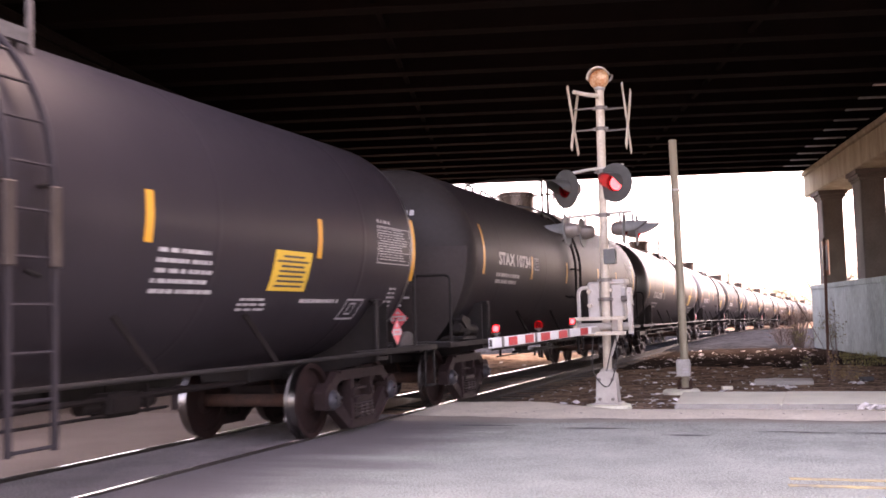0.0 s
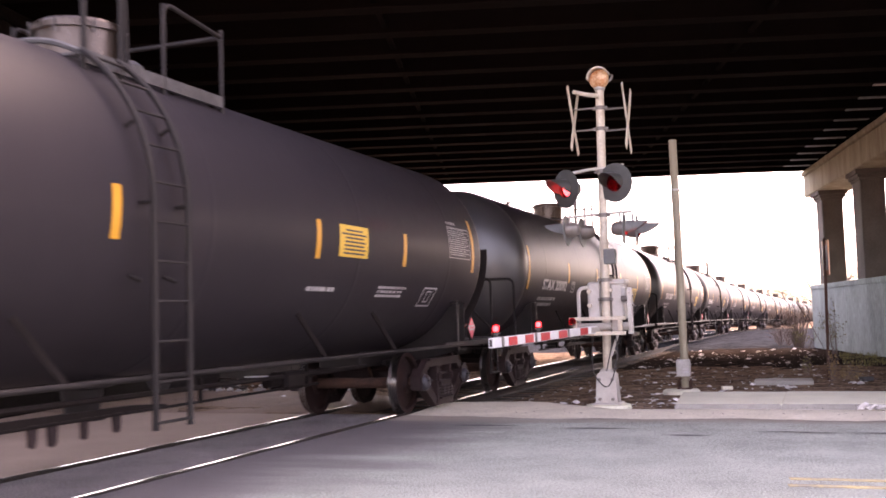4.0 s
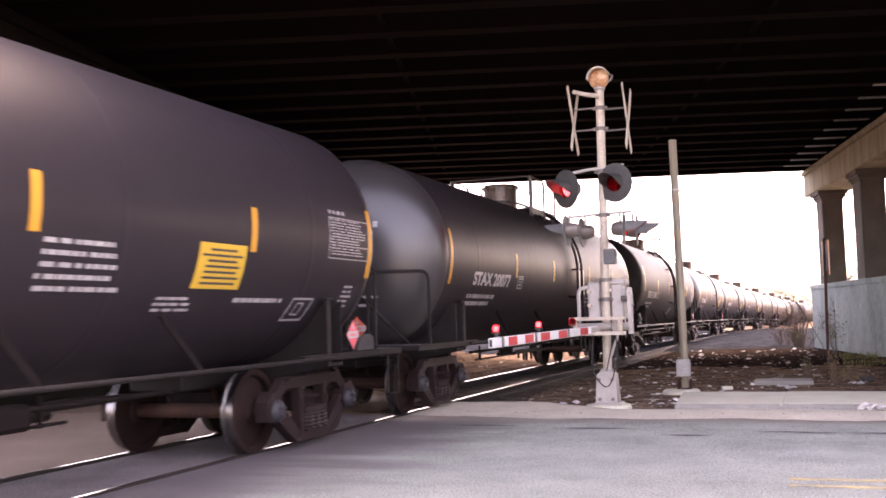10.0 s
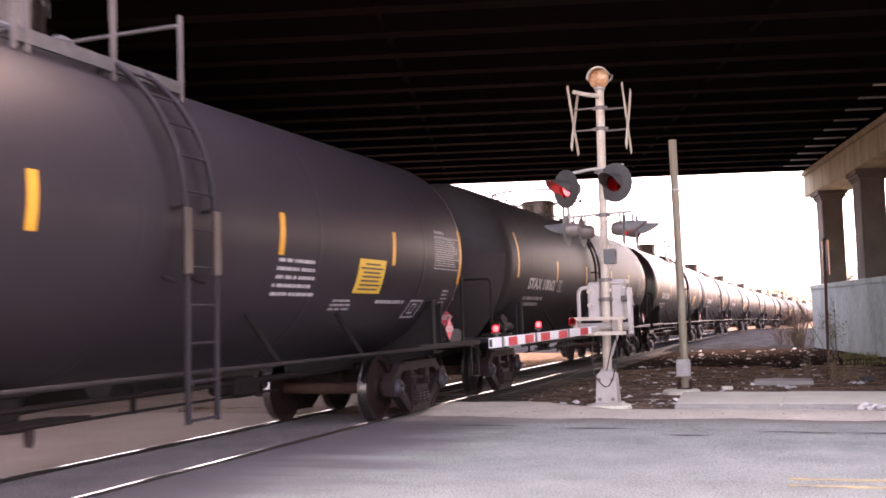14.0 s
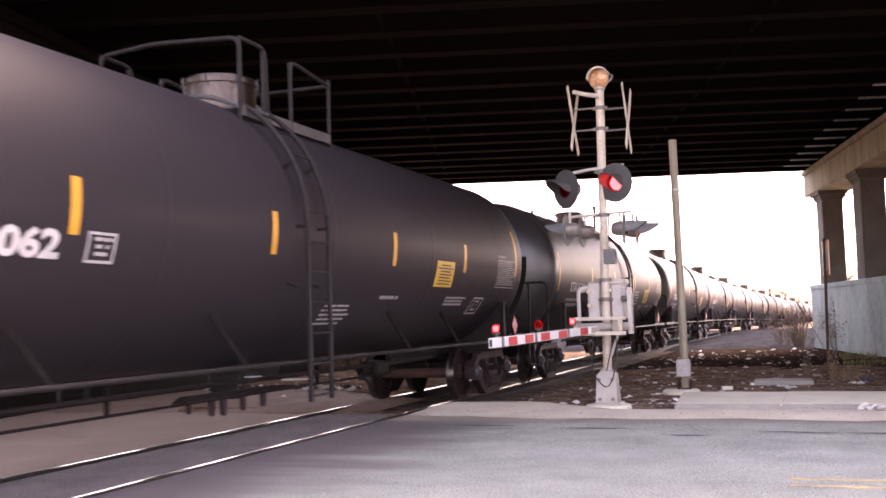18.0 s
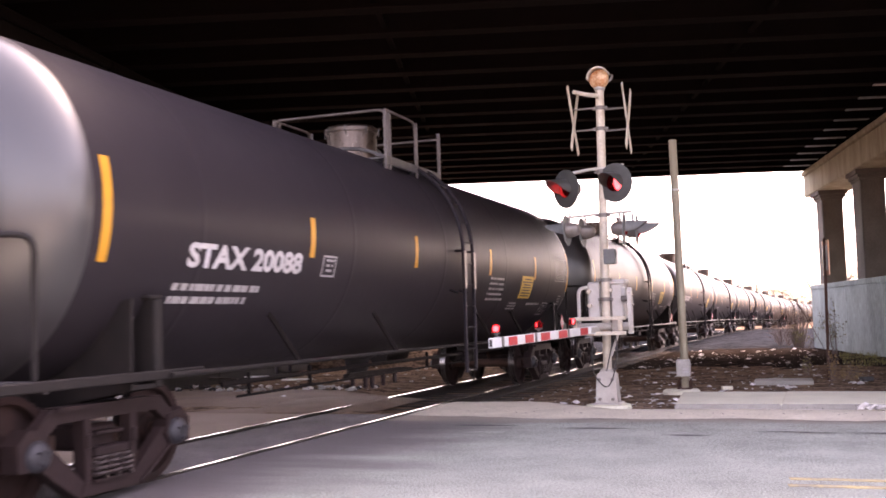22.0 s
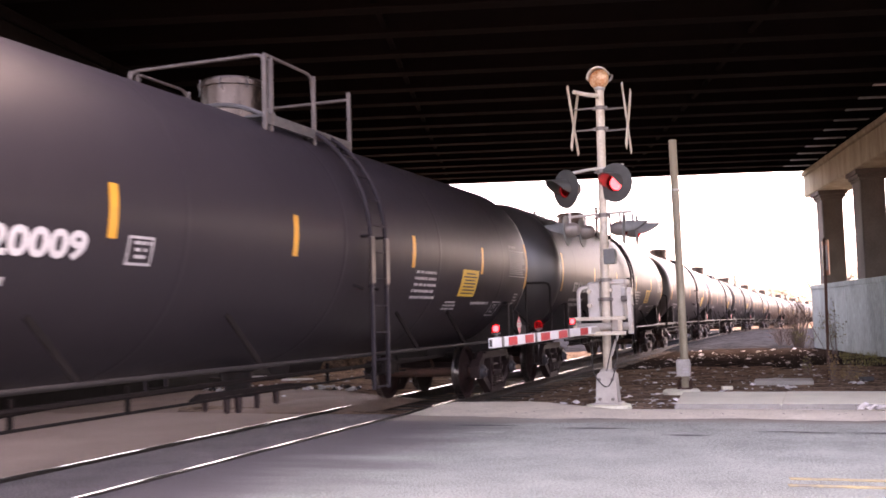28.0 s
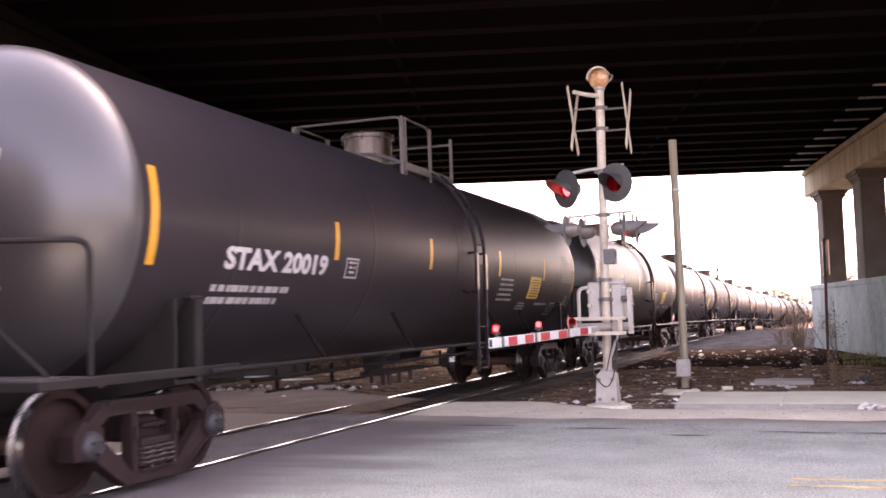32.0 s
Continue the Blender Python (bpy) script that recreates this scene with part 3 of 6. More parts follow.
def wheelset_parts(car, y):
    ws = empty("wheelset", pose(0, y, WHEEL_R))
    ws.parent = car
    prof = [(0.10, -0.10), (0.135, -0.09), (0.16, -0.035), (0.385, 0.010), (0.395, -0.055), (WHEEL_R, -0.062), (WHEEL_R - 0.004, 0.035), (WHEEL_R + 0.026, 0.048), (WHEEL_R + 0.026, 0.066), (0.395, 0.070), (0.37, 0.035), (0.17, 0.03), (0.135, 0.07), (0.10, 0.075)]
    mats = [0, 0, 0, 0, 0, 1, 1, 1, 0, 0, 0, 0, 0]
    if "wheel" not in SHARED:
        bm = lathe(bmesh.new(), prof, 40, "X", mats)
        for f in list(bm.faces):
            if len(f.verts) > 4:
                bm.faces.remove(f)
        SHARED["wheel"] = link("wheel", bm, ("wheel", "tread"), ws, smooth=True, m=pose(0.755, 0, 0, 0, 0, 180))
        bm = bmesh.new()
        tube(bm, [(-1.08, 0, 0), (-0.98, 0, 0), (-0.86, 0, 0), (-0.3, 0, 0), (0.3, 0, 0), (0.86, 0, 0), (0.98, 0, 0), (1.08, 0, 0)], 0.082, 14)
        SHARED["axle"] = link("axle", bm, "rust", ws, smooth=True)
    else:
        same("wheel", SHARED["wheel"], ws, pose(0.755, 0, 0, 0, 0, 180))
        same("axle", SHARED["axle"], ws, Matrix())
    same("wheel", SHARED["wheel"], ws, pose(-0.755, 0, 0))
    return ws


SHARED = {}


def side_frame_mesh():
    """A cast frame: top chord, sloping tension members, two columns and a spring seat, with open windows between."""
    bm = bmesh.new()
    t0, t1 = -0.05, 0.05
    prism(bm, [(-0.90, 0.62), (-0.70, 0.79), (0.70, 0.79), (0.90, 0.62), (0.80, 0.55), (0.62, 0.675), (-0.62, 0.675), (-0.80, 0.55)], t0, t1)
    prism(bm, [(-0.66, 0.765), (0.66, 0.765), (0.66, 0.80), (-0.66, 0.80)], t0 - 0.03, t1 + 0.03)
    for s in (-1, 1):
        prism(bm, [(s * 1.08, 0.35), (s * 1.09, 0.56), (s * 0.97, 0.67), (s * 0.78, 0.62), (s * 0.73, 0.44), (s * 0.80, 0.35)], t0 - 0.03, t1 + 0.03)
        prism(bm, [(s * 0.84, 0.36), (s * 0.80, 0.50), (s * 0.72, 0.51), (s * 0.31, 0.165), (s * 0.30, 0.07), (s * 0.40, 0.07)], t0, t1)
        prism(bm, [(s * 0.86, 0.35), (s * 0.84, 0.37), (s * 0.38, 0.085), (s * 0.40, 0.055)], t0 - 0.015, t1 + 0.02)
        prism(bm, [(s * 0.32, 0.15), (s * 0.25, 0.15), (s * 0.25, 0.69), (s * 0.34, 0.69)], t0 - 0.01, t1 + 0.01)
        box(bm, t1, t1 + 0.04, s * 0.29 - 0.025, s * 0.29 + 0.025, 0.44, 0.56, bevel=0.01)
    prism(bm, [(-0.38, 0.065), (0.38, 0.065), (0.33, 0.165), (-0.33, 0.165)], t0 - 0.02, t1 + 0.02)
    box(bm, t0 - 0.06, t1 + 0.06, -0.25, 0.25, 0.162, 0.185)
    return bm


def spring_mesh():
    pts = [(0.058 * math.cos(a), 0.068 * math.sin(a), 0.19 + 0.17 * a / (2 * math.pi * 4)) for a in (2 * math.pi * 4 * k / 36 for k in range(37))]
    return tube(bmesh.new(), pts, 0.0175, 5)


def add_springs(frame_ob):
    for y in (-0.16, 0.0, 0.16):
        for x in (-0.03, 0.065):
            m = pose(x, y, 0)
            if "spring" in SHARED:
                same("spring", SHARED["spring"], frame_ob, m)
            else:
                SHARED["spring"] = link("spring", spring_mesh(), "spring", frame_ob, smooth=True, m=m)


def build_truck(car, y):
    """Two cast side frames with their springs, bearings and a bolster, on two wheelsets."""
    if "side_frame" not in SHARED:
        SHARED["side_frame"] = link("side_frame", side_frame_mesh(), "truck", car, m=pose(1.02, y, 0))
        add_springs(SHARED["side_frame"])
        bm = bmesh.new()
        lathe(bm, [(0.0, 0.14), (0.055, 0.138), (0.075, 0.12), (0.095, 0.115), (0.115, 0.09), (0.125, 0.06), (0.125, -0.06), (0.10, -0.07), (0.0, -0.07)], 20, "X")
        for k in range(3):
            a = 2 * math.pi * k / 3 + 0.5
            tube(bm, [(0.10, 0.062 * math.cos(a), 0.062 * math.sin(a)), (0.155, 0.062 * math.cos(a), 0.062 * math.sin(a))], 0.015, 6)
        SHARED["bearing"] = link("bearing", bm, "cap_steel", car, smooth=True, m=pose(1.04, y - AXLE, WHEEL_R))
        bm = bmesh.new()
        box(bm, -0.97, 0.97, -0.20, 0.20, 0.40, 0.62, bevel=0.03)
        for s in (-1, 1):
            box(bm, min(s * 0.9, s * 1.10), max(s * 0.9, s * 1.10), -0.22, 0.22, 0.362, 0.44, bevel=0.015)
            box(bm, min(s * 0.9, s * 1.06), max(s * 0.9, s * 1.06), -0.15, 0.19, 0.53, 0.565, bevel=0.008)
        box(bm, -0.5, 0.5, -0.24, 0.24, 0.60, 0.76, bevel=0.03)
        box(bm, -0.70, -0.52, -0.12, 0.12, 0.64, 0.76, bevel=0.01)
        box(bm, 0.52, 0.70, -0.12, 0.12, 0.64, 0.76, bevel=0.01)
        SHARED["bolster"] = link("bolster", bm, "truck", car, m=pose(0, y, 0))
        bm = bmesh.new()
        for s in (-1, 1):
            box(bm, -0.75, 0.75, s * 0.34 - 0.05, s * 0.34 + 0.05, 0.34, 0.46, bevel=0.015)
            for x in (-0.75, 0.75):
                box(bm, x - 0.07, x + 0.07, s * 0.40 - 0.03, s * 0.40 + 0.03, 0.30, 0.56, bevel=0.01)
            tube(bm, [(0, s * 0.34, 0.40), (0.12 * s, s * 0.30, 0.72)], 0.03, 6)
        SHARED["brake_beam"] = link("brake_beam", bm, "rust", car, m=pose(0, y, 0))
        first = True
    else:
        first = False
        same("bolster", SHARED["bolster"], car, pose(0, y, 0))
        same("brake_beam", SHARED["brake_beam"], car, pose(0, y, 0))
    for s in (1, -1):
        turn = 0 if s > 0 else 180
        if not (first and s > 0):
            add_springs(same("side_frame", SHARED["side_frame"], car, pose(s * 1.02, y, 0, 0, 0, turn)))
        for a in (-AXLE, AXLE):
            if not (first and s > 0 and a < 0):
                same("bearing", SHARED["bearing"], car, pose(s * 1.04, y + a, WHEEL_R, 0, 0, turn))
    for a in (-AXLE, AXLE):
        wheelset_parts(car, y + a)


def tank_mesh(kind):
    cyl, depth = HEAD[kind]
    prof = []
    for k in range(15):
        a = math.pi / 2 * k / 14
        prof.append((TANK_R * math.sin(a) ** 0.98, -cyl - depth * math.cos(a)))
    ys = [-cyl + 0.02, -7.2]
    for y in (-6.4, -3.2, 0.0, 3.2, 6.4):
        ys += [y - 0.06, y - 0.03, y - 0.012, y + 0.012, y + 0.03, y + 0.06]
    for y in ys:
        bump = 0.003 if any(abs(abs(y - w) - 0.012) < 1e-6 for w in (-6.4, -3.2, 0.0, 3.2, 6.4)) else 0.0
        prof.append((TANK_R + bump, y))
    prof += [(r, -h) for r, h in prof[14::-1]]
    bm = lathe(bmesh.new(), prof, 72, "Y")
    for f in bm.faces:
        if abs(f.calc_center_median().y) > cyl:
            f.material_index = 1
    for v in bm.verts:
        v.co.z += MIDDLE["z"]
    return bm


def ladder_path(y, kind):
    pts = []
    r = TANK_R + 0.13
    top = 56
    for k in range(12):
        a = radians(top - top * k / 11)
        pts.append((r * math.cos(a), y, MIDDLE["z"] + r * math.sin(a)))
    x = pts[-1][0]
    return pts + [(r, y, 1.9), (r, y, 1.05), (r, y, 0.58)]


def build_ladder(car, y0, y1, kind, side=1):
    lad = empty("ladder")
    lad.parent = car
    if side < 0:
        lad.matrix_basis = pose(0, y0 + y1, 0, 0, 0, 180)
    for y in (y0, y1):
        part("rail", tube(bmesh.new(), ladder_path(y, kind), 0.030, 7), "under" if kind == "A" else "tank_matt", lad, smooth=True)
    rung = None
    path = [Vector(p) for p in ladder_path(y0, kind)]
    # rungs at even steps along the rails
    run = [0.0]
    for a, b in zip(path, path[1:]):
        run.append(run[-1] + (b - a).length)
    d = 0.12
    while d < run[-1]:
        i = max(k for k in range(len(run) - 1) if run[k] <= d)
        p = path[i].lerp(path[i + 1], (d - run[i]) / (run[i + 1] - run[i]))
        m = pose(p.x, 0, p.z)
        if rung is None:
            rung = part("rung", tube(bmesh.new(), [(0, y0, 0), (0, y1, 0)], 0.014, 6), "under" if kind == "A" else "tank_matt", lad, m=m)
        else:
            same("rung", rung, lad, m)
        d += 0.33
    if kind == "B":
        for y in (y0, y1):
            part("rail_plate", new_box(1.645, 1.685, y - 0.055, y + 0.055, 1.86, 2.44, bevel=0.008), "plate_paint", lad)
    # stand-off brackets
    for y in (y0, y1):
        for z in ((3.1, 2.45, 1.85) if kind == "A" else (2.45, 1.85)):
            part("bracket", tube(bmesh.new(), [skin(y, z, -0.01), skin(y, z, 0.14)], 0.02, 6), "under", lad)


def build_platform(car, kind):
    """The walkway round the manway, with its rails."""
    y0, y1, x1 = (-0.80, 1.42, 0.92) if kind == "B" else (-1.05, 1.10, 0.92)
    for s in (-1, 1):
        bm = bmesh.new()
        a, b = (0.66, x1) if s > 0 else (-x1, -0.66)
        for k in range(6):
            x = a + (b - a) * k / 5
            box(bm, x - 0.008, x + 0.008, y0, y1, 3.78, 3.81)
        for k in range(14):
            y = y0 + (y1 - y0) * k / 13
            box(bm, a, b, y - 0.008, y + 0.008, 3.783, 3.807)
        box(bm, s * x1 - 0.02, s * x1 + 0.02, y0, y1, 3.70, 3.82)
        part("walkway", bm, "grate", car)
        for y in (y0 + 0.1, 0.3, y1 - 0.1):
            part("walkway_bracket", tube(bmesh.new(), [(s * 0.80, y, 3.60), (s * 0.90, y, 3.79)], 0.03, 6), "under", car)
    for y in (y0, y1):
        part("walkway_cross", tube(bmesh.new(), bent([(-x1, y, 3.79), (-0.5, y, 3.97), (0.5, y, 3.97), (x1, y, 3.79)], 0.3), 0.028, 6), "grate", car)
    top = 4.50 if kind == "B" else 4.56
    mat = "rail_paint" if kind == "B" else "under"
    r = 0.019 if kind == "B" else 0.024
    posts = ((y0, y0 + 0.14, 0.40, y1) if kind == "B" else (y0, y0 + 0.5, 0.09, y1))
    for s in (1, -1):
        for y in posts:
            bm = bmesh.new()
            if kind == "B":
                box(bm, s * x1 - 0.024, s * x1 + 0.024, y - 0.024, y + 0.024, 3.62, top, bevel=0.008)
            else:
                tube(bm, [(s * x1, y, 3.62), (s * x1, y, top - 0.02)], r, 8)
            part("railing_post", bm, mat, car, smooth=kind == "A")
    # hoops across both ends and along the sides, left open at the ladder
    drop = 0.06 if kind == "A" else 0.0
    part("handrail", tube(bmesh.new(), bent([(-x1, y0, 3.75), (-x1, y0, top), (-0.2, y0, top + drop), (x1, y0, top), (x1, y0 + 0.02, 3.80)], 0.12), r, 8), mat, car, smooth=True)
    part("handrail", tube(bmesh.new(), bent([(-x1, y1, 3.75), (-x1, y1, top - 0.1), (x1, y1, top - 0.1), (x1, y1, 3.80)], 0.06), r, 8), mat, car, smooth=True)
    for s in (1, -1):
        part("handrail", tube(bmesh.new(), bent([(s * x1, y0, top), (s * x1, 0.36 if kind == "B" else -0.5, top), (s * x1, 0.40 if kind == "B" else -0.46, 3.80)], 0.15), r, 8), mat, car, smooth=True)
        if kind == "A":
            part("handrail", tube(bmesh.new(), bent([(s * x1, 0.09, 3.8), (s * x1, 0.09, top), (s * x1, y1, top - 0.1)], 0.15), r, 8), mat, car, smooth=True)
    # manway dome with a bolted lid and its valves
    bm = bmesh.new()
    rd, zt = (0.385, 4.44) if kind == "B" else (0.43, 4.40)
    lathe(bm, [(rd, 3.82), (rd, zt - 0.10), (rd + 0.035, zt - 0.10), (rd + 0.035, zt - 0.04), (rd, zt - 0.04), (rd - 0.02, zt), (0, zt + 0.03)], 32)
    dome = part("manway", bm, "dome", car, "dull brown metal manway housing", smooth=True)
    bm = bmesh.new()
    for k in range(8):
        a = 2 * math.pi * k / 8 + 0.2
        tube(bm, [((rd + 0.045) * math.cos(a), (rd + 0.045) * math.sin(a), zt - 0.16), ((rd + 0.045) * math.cos(a), (rd + 0.045) * math.sin(a), zt - 0.02)], 0.010, 6)
    tagged(part("bolt_ring", bm, "grate", dome), kind="stuff")
    bm = bmesh.new()
    lathe(bm, [(0.10, 3.85), (0.10, 4.12), (0.14, 4.12), (0.14, 4.18), (0.06, 4.24), (0.0, 4.24)], 16)
    part("relief_valve", bm, "grate", car, smooth=True, m=pose(0.0, 0.78, 0.0))


def build_end(car, kind, s):
    """One end: draft sill, platform, coupler, rails and head shield. s is +1 or -1 along the car."""
    turn = pose(0, 0, 0, 0, 0, 0 if s > 0 else 180)
    key = kind + ("r" if s > 0 else "f")

    def put(name, bm, mat, label="", smooth=False):
        return part(name, bm, mat, car, label, smooth, m=turn)

    bm = bmesh.new()
    box(bm, -0.34, 0.34, 5.6, 8.75, 0.72, 1.02, bevel=0.02)
    box(bm, -0.42, 0.42, 6.4, 7.9, 0.70, 0.80, bevel=0.02)
    put("draft_sill", bm, "under")
    # body bolster and tank saddle over the truck
    bm = bmesh.new()
    arc = [(TANK_R * 0.985 * math.sin(radians(q)), MIDDLE["z"] - TANK_R * 0.985 * math.cos(radians(q))) for q in range(-58, 59, 8)]
    web = [(-1.40, 0.90), (-1.40, 1.66)] + arc + [(1.40, 1.66), (1.40, 0.90), (0.5, 0.74), (-0.5, 0.74)]
    prism(bm, web, 6.98, 7.01, "XZ")
    put("saddle", bm, "under")
    put("saddle", prism(bmesh.new(), web, 7.28, 7.31, "XZ"), "under")
    for x in (-1, 1):
        bm = new_box(min(x * 1.385, x * 1.42), max(x * 1.385, x * 1.42), 6.90, 7.00, 0.90, 1.66, bevel=0.012)
        box(bm, min(x * 1.22, x * 1.42), max(x * 1.22, x * 1.42), 6.90, 7.08, 1.65, 1.69, bevel=0.012)
        put("saddle_flange", bm, "under")
    bm = new_box(-1.40, 1.40, 7.01, 7.28, 0.90, 0.94)
    put("bolster_plate", bm, "under")
    # end platform: a channel frame with a grating
    bm = bmesh.new()
    for x in (-1.44, 1.36):
        box(bm, x, x + 0.08, 6.3, 9.02, 0.965, 1.045, bevel=0.01)
    box(bm, -1.44, 1.44, 8.94, 9.02, 0.965, 1.045, bevel=0.01)
    box(bm, -1.44, 1.44, 8.3, 8.36, 0.95, 1.03)
    put("platform_frame", bm, "under")
    bm = bmesh.new()
    for k in range(9):
        y = 8.40 + 0.06 * k
        box(bm, -1.35, 1.35, y, y + 0.03, 1.02, 1.05)
    put("grating", bm, "grate")
    # coupler with its knuckle, and the hose
    bm = bmesh.new()
    box(bm, -0.10, 0.10, 8.6, 9.06, 0.76, 0.96, bevel=0.03)
    prism(bm, [(-0.16, 9.02), (0.16, 9.02), (0.20, 9.22), (0.10, 9.32), (0.02, 9.24), (-0.05, 9.20), (-0.18, 9.31)], 0.72, 1.0, "XY")
    put("coupler", bm, "rust")
    put("air_hose", tube(bmesh.new(), bent([(0.35, 8.8, 0.78), (0.38, 9.0, 0.60), (0.30, 9.18, 0.42), (0.12, 9.28, 0.46)], 0.15), 0.026, 7), "rubber", smooth=True)
    put("uncoupling_lever", tube(bmesh.new(), bent([(1.38, 9.05, 0.70), (1.34, 9.06, 0.90), (0.5, 9.06, 0.90), (0.14, 9.10, 0.98)], 0.06), 0.014, 6), "under", smooth=True)
    if kind == "B":
        for x in (-1, 1):
            put("end_rail", tube(bmesh.new(), bent([(x * 1.36, 8.36, 1.04), (x * 1.36, 8.36, 2.12), (x * 0.64, 8.96, 2.10), (x * 0.64, 8.96, 1.04)], 0.14), 0.024, 8), "under", smooth=True)
            put("end_brace", tube(bmesh.new(), [(x * 0.50, 8.90, 1.75), (x * 1.12, 8.55, 1.04)], 0.022, 7), "under", smooth=True)
        put("cross_rail", tube(bmesh.new(), bent([(-0.64, 8.96, 2.12), (-0.60, 8.98, 2.22), (0.60, 8.98, 2.22), (0.64, 8.96, 2.12)], 0.05), 0.03, 8), "under", smooth=True)
    else:
        # head shield: a dished plate standing before the lower half of the tank head
        bm = bmesh.new()
        levels = ((2.56, 1.50), (2.38, 1.50), (2.20, 1.48), (1.96, 1.43), (1.72, 1.34), (1.52, 1.24), (1.33, 1.12), (1.18, 1.00), (1.05, 0.88))
        for off in (0.0, 0.022):
            rows = []
            for z, w in levels:
                row = []
                for k in range(17):
                    x = -w + 2 * w * k / 16
                    d2 = (x * x + (z - 2.445) ** 2) / 2.25
                    row.append(bm.verts.new((x, 8.66 - 0.40 * d2 + off, z)))
                rows.append(row)
            for a, b in zip(rows, rows[1:]):
                for k in range(16):
                    bm.faces.new((a[k], a[k + 1], b[k + 1], b[k]))
        bmesh.ops.bridge_loops(bm, edges=[e for e in bm.edges if e.is_boundary])
        bmesh.ops.recalc_face_normals(bm, faces=bm.faces)
        put("head_shield", bm, "shield", smooth=True)
        q = 1 if s > 0 else -1
        put("end_rail", tube(bmesh.new(), bent([(q * 1.38, 8.80, 1.05), (q * 1.38, 8.80, 2.08), (-q * 0.15, 8.84, 2.08), (-q * 0.15, 8.70, 2.02)], 0.10), 0.022, 8), "under", smooth=True)
        if s < 0:
            # hand brake gear on the platform: bell crank, chain drum and lever
            bm = bmesh.new()
            box(bm, -1.38, -1.02, 7.55, 8.25, 1.06, 1.12, bevel=0.01)
            box(bm, -1.36, -1.12, 7.75, 8.05, 1.12, 1.42, bevel=0.04)
            tube(bm, [(-1.30, 7.45, 1.22), (-1.30, 8.30, 1.26)], 0.075, 12)
            put("brake_cylinder", bm, "under")
            put("bell_crank", prism(bmesh.new(), [(7.95, 1.40), (8.28, 1.46), (8.34, 1.38), (8.10, 1.24), (7.9, 1.26)], -1.40, -1.36), "under")
            put("brake_chain", tube(bmesh.new(), bent([(-1.32, 7.5, 1.30), (-1.32, 7.3, 1.20), (-1.30, 7.15, 1.24)], 0.1), 0.025, 6), "under")
            # hand brake wheel on the head shield
            wheel = put("brake_wheel", lathe(bmesh.new(), [(0.26, -8.92), (0.285, -8.90), (0.285, -8.87), (0.26, -8.85), (0.24, -8.87), (0.24, -8.90), (0.26, -8.92)], 28, "Y"), "under", smooth=True)
            wheel.matrix_basis = pose(-0.12, 0, 1.72)
            for k in range(3):
                a = math.pi * k / 3 + 0.3
                part("spoke", tube(bmesh.new(), [(-0.25 * math.cos(a), -8.89, -0.25 * math.sin(a)), (0.25 * math.cos(a), -8.89, 0.25 * math.sin(a))], 0.014, 6), "under", wheel)
            bm = new_box(-0.28, 0.06, -8.86, -8.66, 1.55, 1.92, bevel=0.04)
            part("brake_gearbox", bm, "under", car)
    for x in (-1.42, 1.40) if s > 0 else ():
        for y in (8.60, 8.95):
            put("sill_step_post", new_box(x, x + 0.02, y - 0.022, y + 0.022, 0.46, 0.97, bevel=0.004), "under")
        put("sill_step", new_box(x - 0.03, x + 0.05, 8.60, 8.95, 0.445, 0.47, bevel=0.004), "under")
    if kind == "B" and s > 0:
        for x in (-1.32, 1.28):
            arc = [(8.20 + 0.30 * math.cos(math.pi * k / 10), 1.045 + 0.20 * math.sin(math.pi * k / 10)) for k in range(11)]
            put("rounded_guard", prism(bmesh.new(), arc, x, x + 0.04), "grate")
    # placards: one facing along the track, one facing sideways
    for where in ("end", "side"):
        if where == "end":
            m = turn @ pose(-0.46 if s < 0 else 0.46, 8.95 if kind == "B" else 8.72, 1.30 if kind == "B" else 1.43, 90, 0, 180)
        else:
            m = pose(1.44, s * 7.52, 1.25, 90, 0, 90)
            if s < 0:
                continue
            part("placard_post", new_box(1.40, 1.428, s * 7.52 - 0.03, s * 7.52 + 0.03, 1.03, 1.3), "under", car)
        plate = part("placard_holder", diamond(0.20, -0.012, 0.0), "under", car, m=m)
        part("placard", diamond(0.172, 0.001, 0.004), "placard_orange" if where == "end" and kind == "B" else "placard_red", plate, "red and white diamond hazard placard")
        bm = bmesh.new()
        prism(bm, [(-0.138, -0.042), (0.138, -0.042), (0.138, 0.042), (-0.138, 0.042)], 0.004, 0.006, "XY")
        prism(bm, [(-0.04, 0.07), (0.04, 0.07), (0.0, 0.12)], 0.004, 0.006, "XY")
        part("placard_band", bm, "white", plate)
        bm = bmesh.new()
        for k in range(5):
            box(bm, -0.085 + 0.036 * k, -0.062 + 0.036 * k, -0.016, 0.018, 0.006, 0.0075)
        tagged(part("placard_print", bm, "placard_red", plate), kind="stuff")


def diamond(r, t0, t1):
    bm = bmesh.new()
    prism(bm, [(-r, 0), (0, -r), (r, 0), (0, r)], t0, t1, "XY")
    return bm


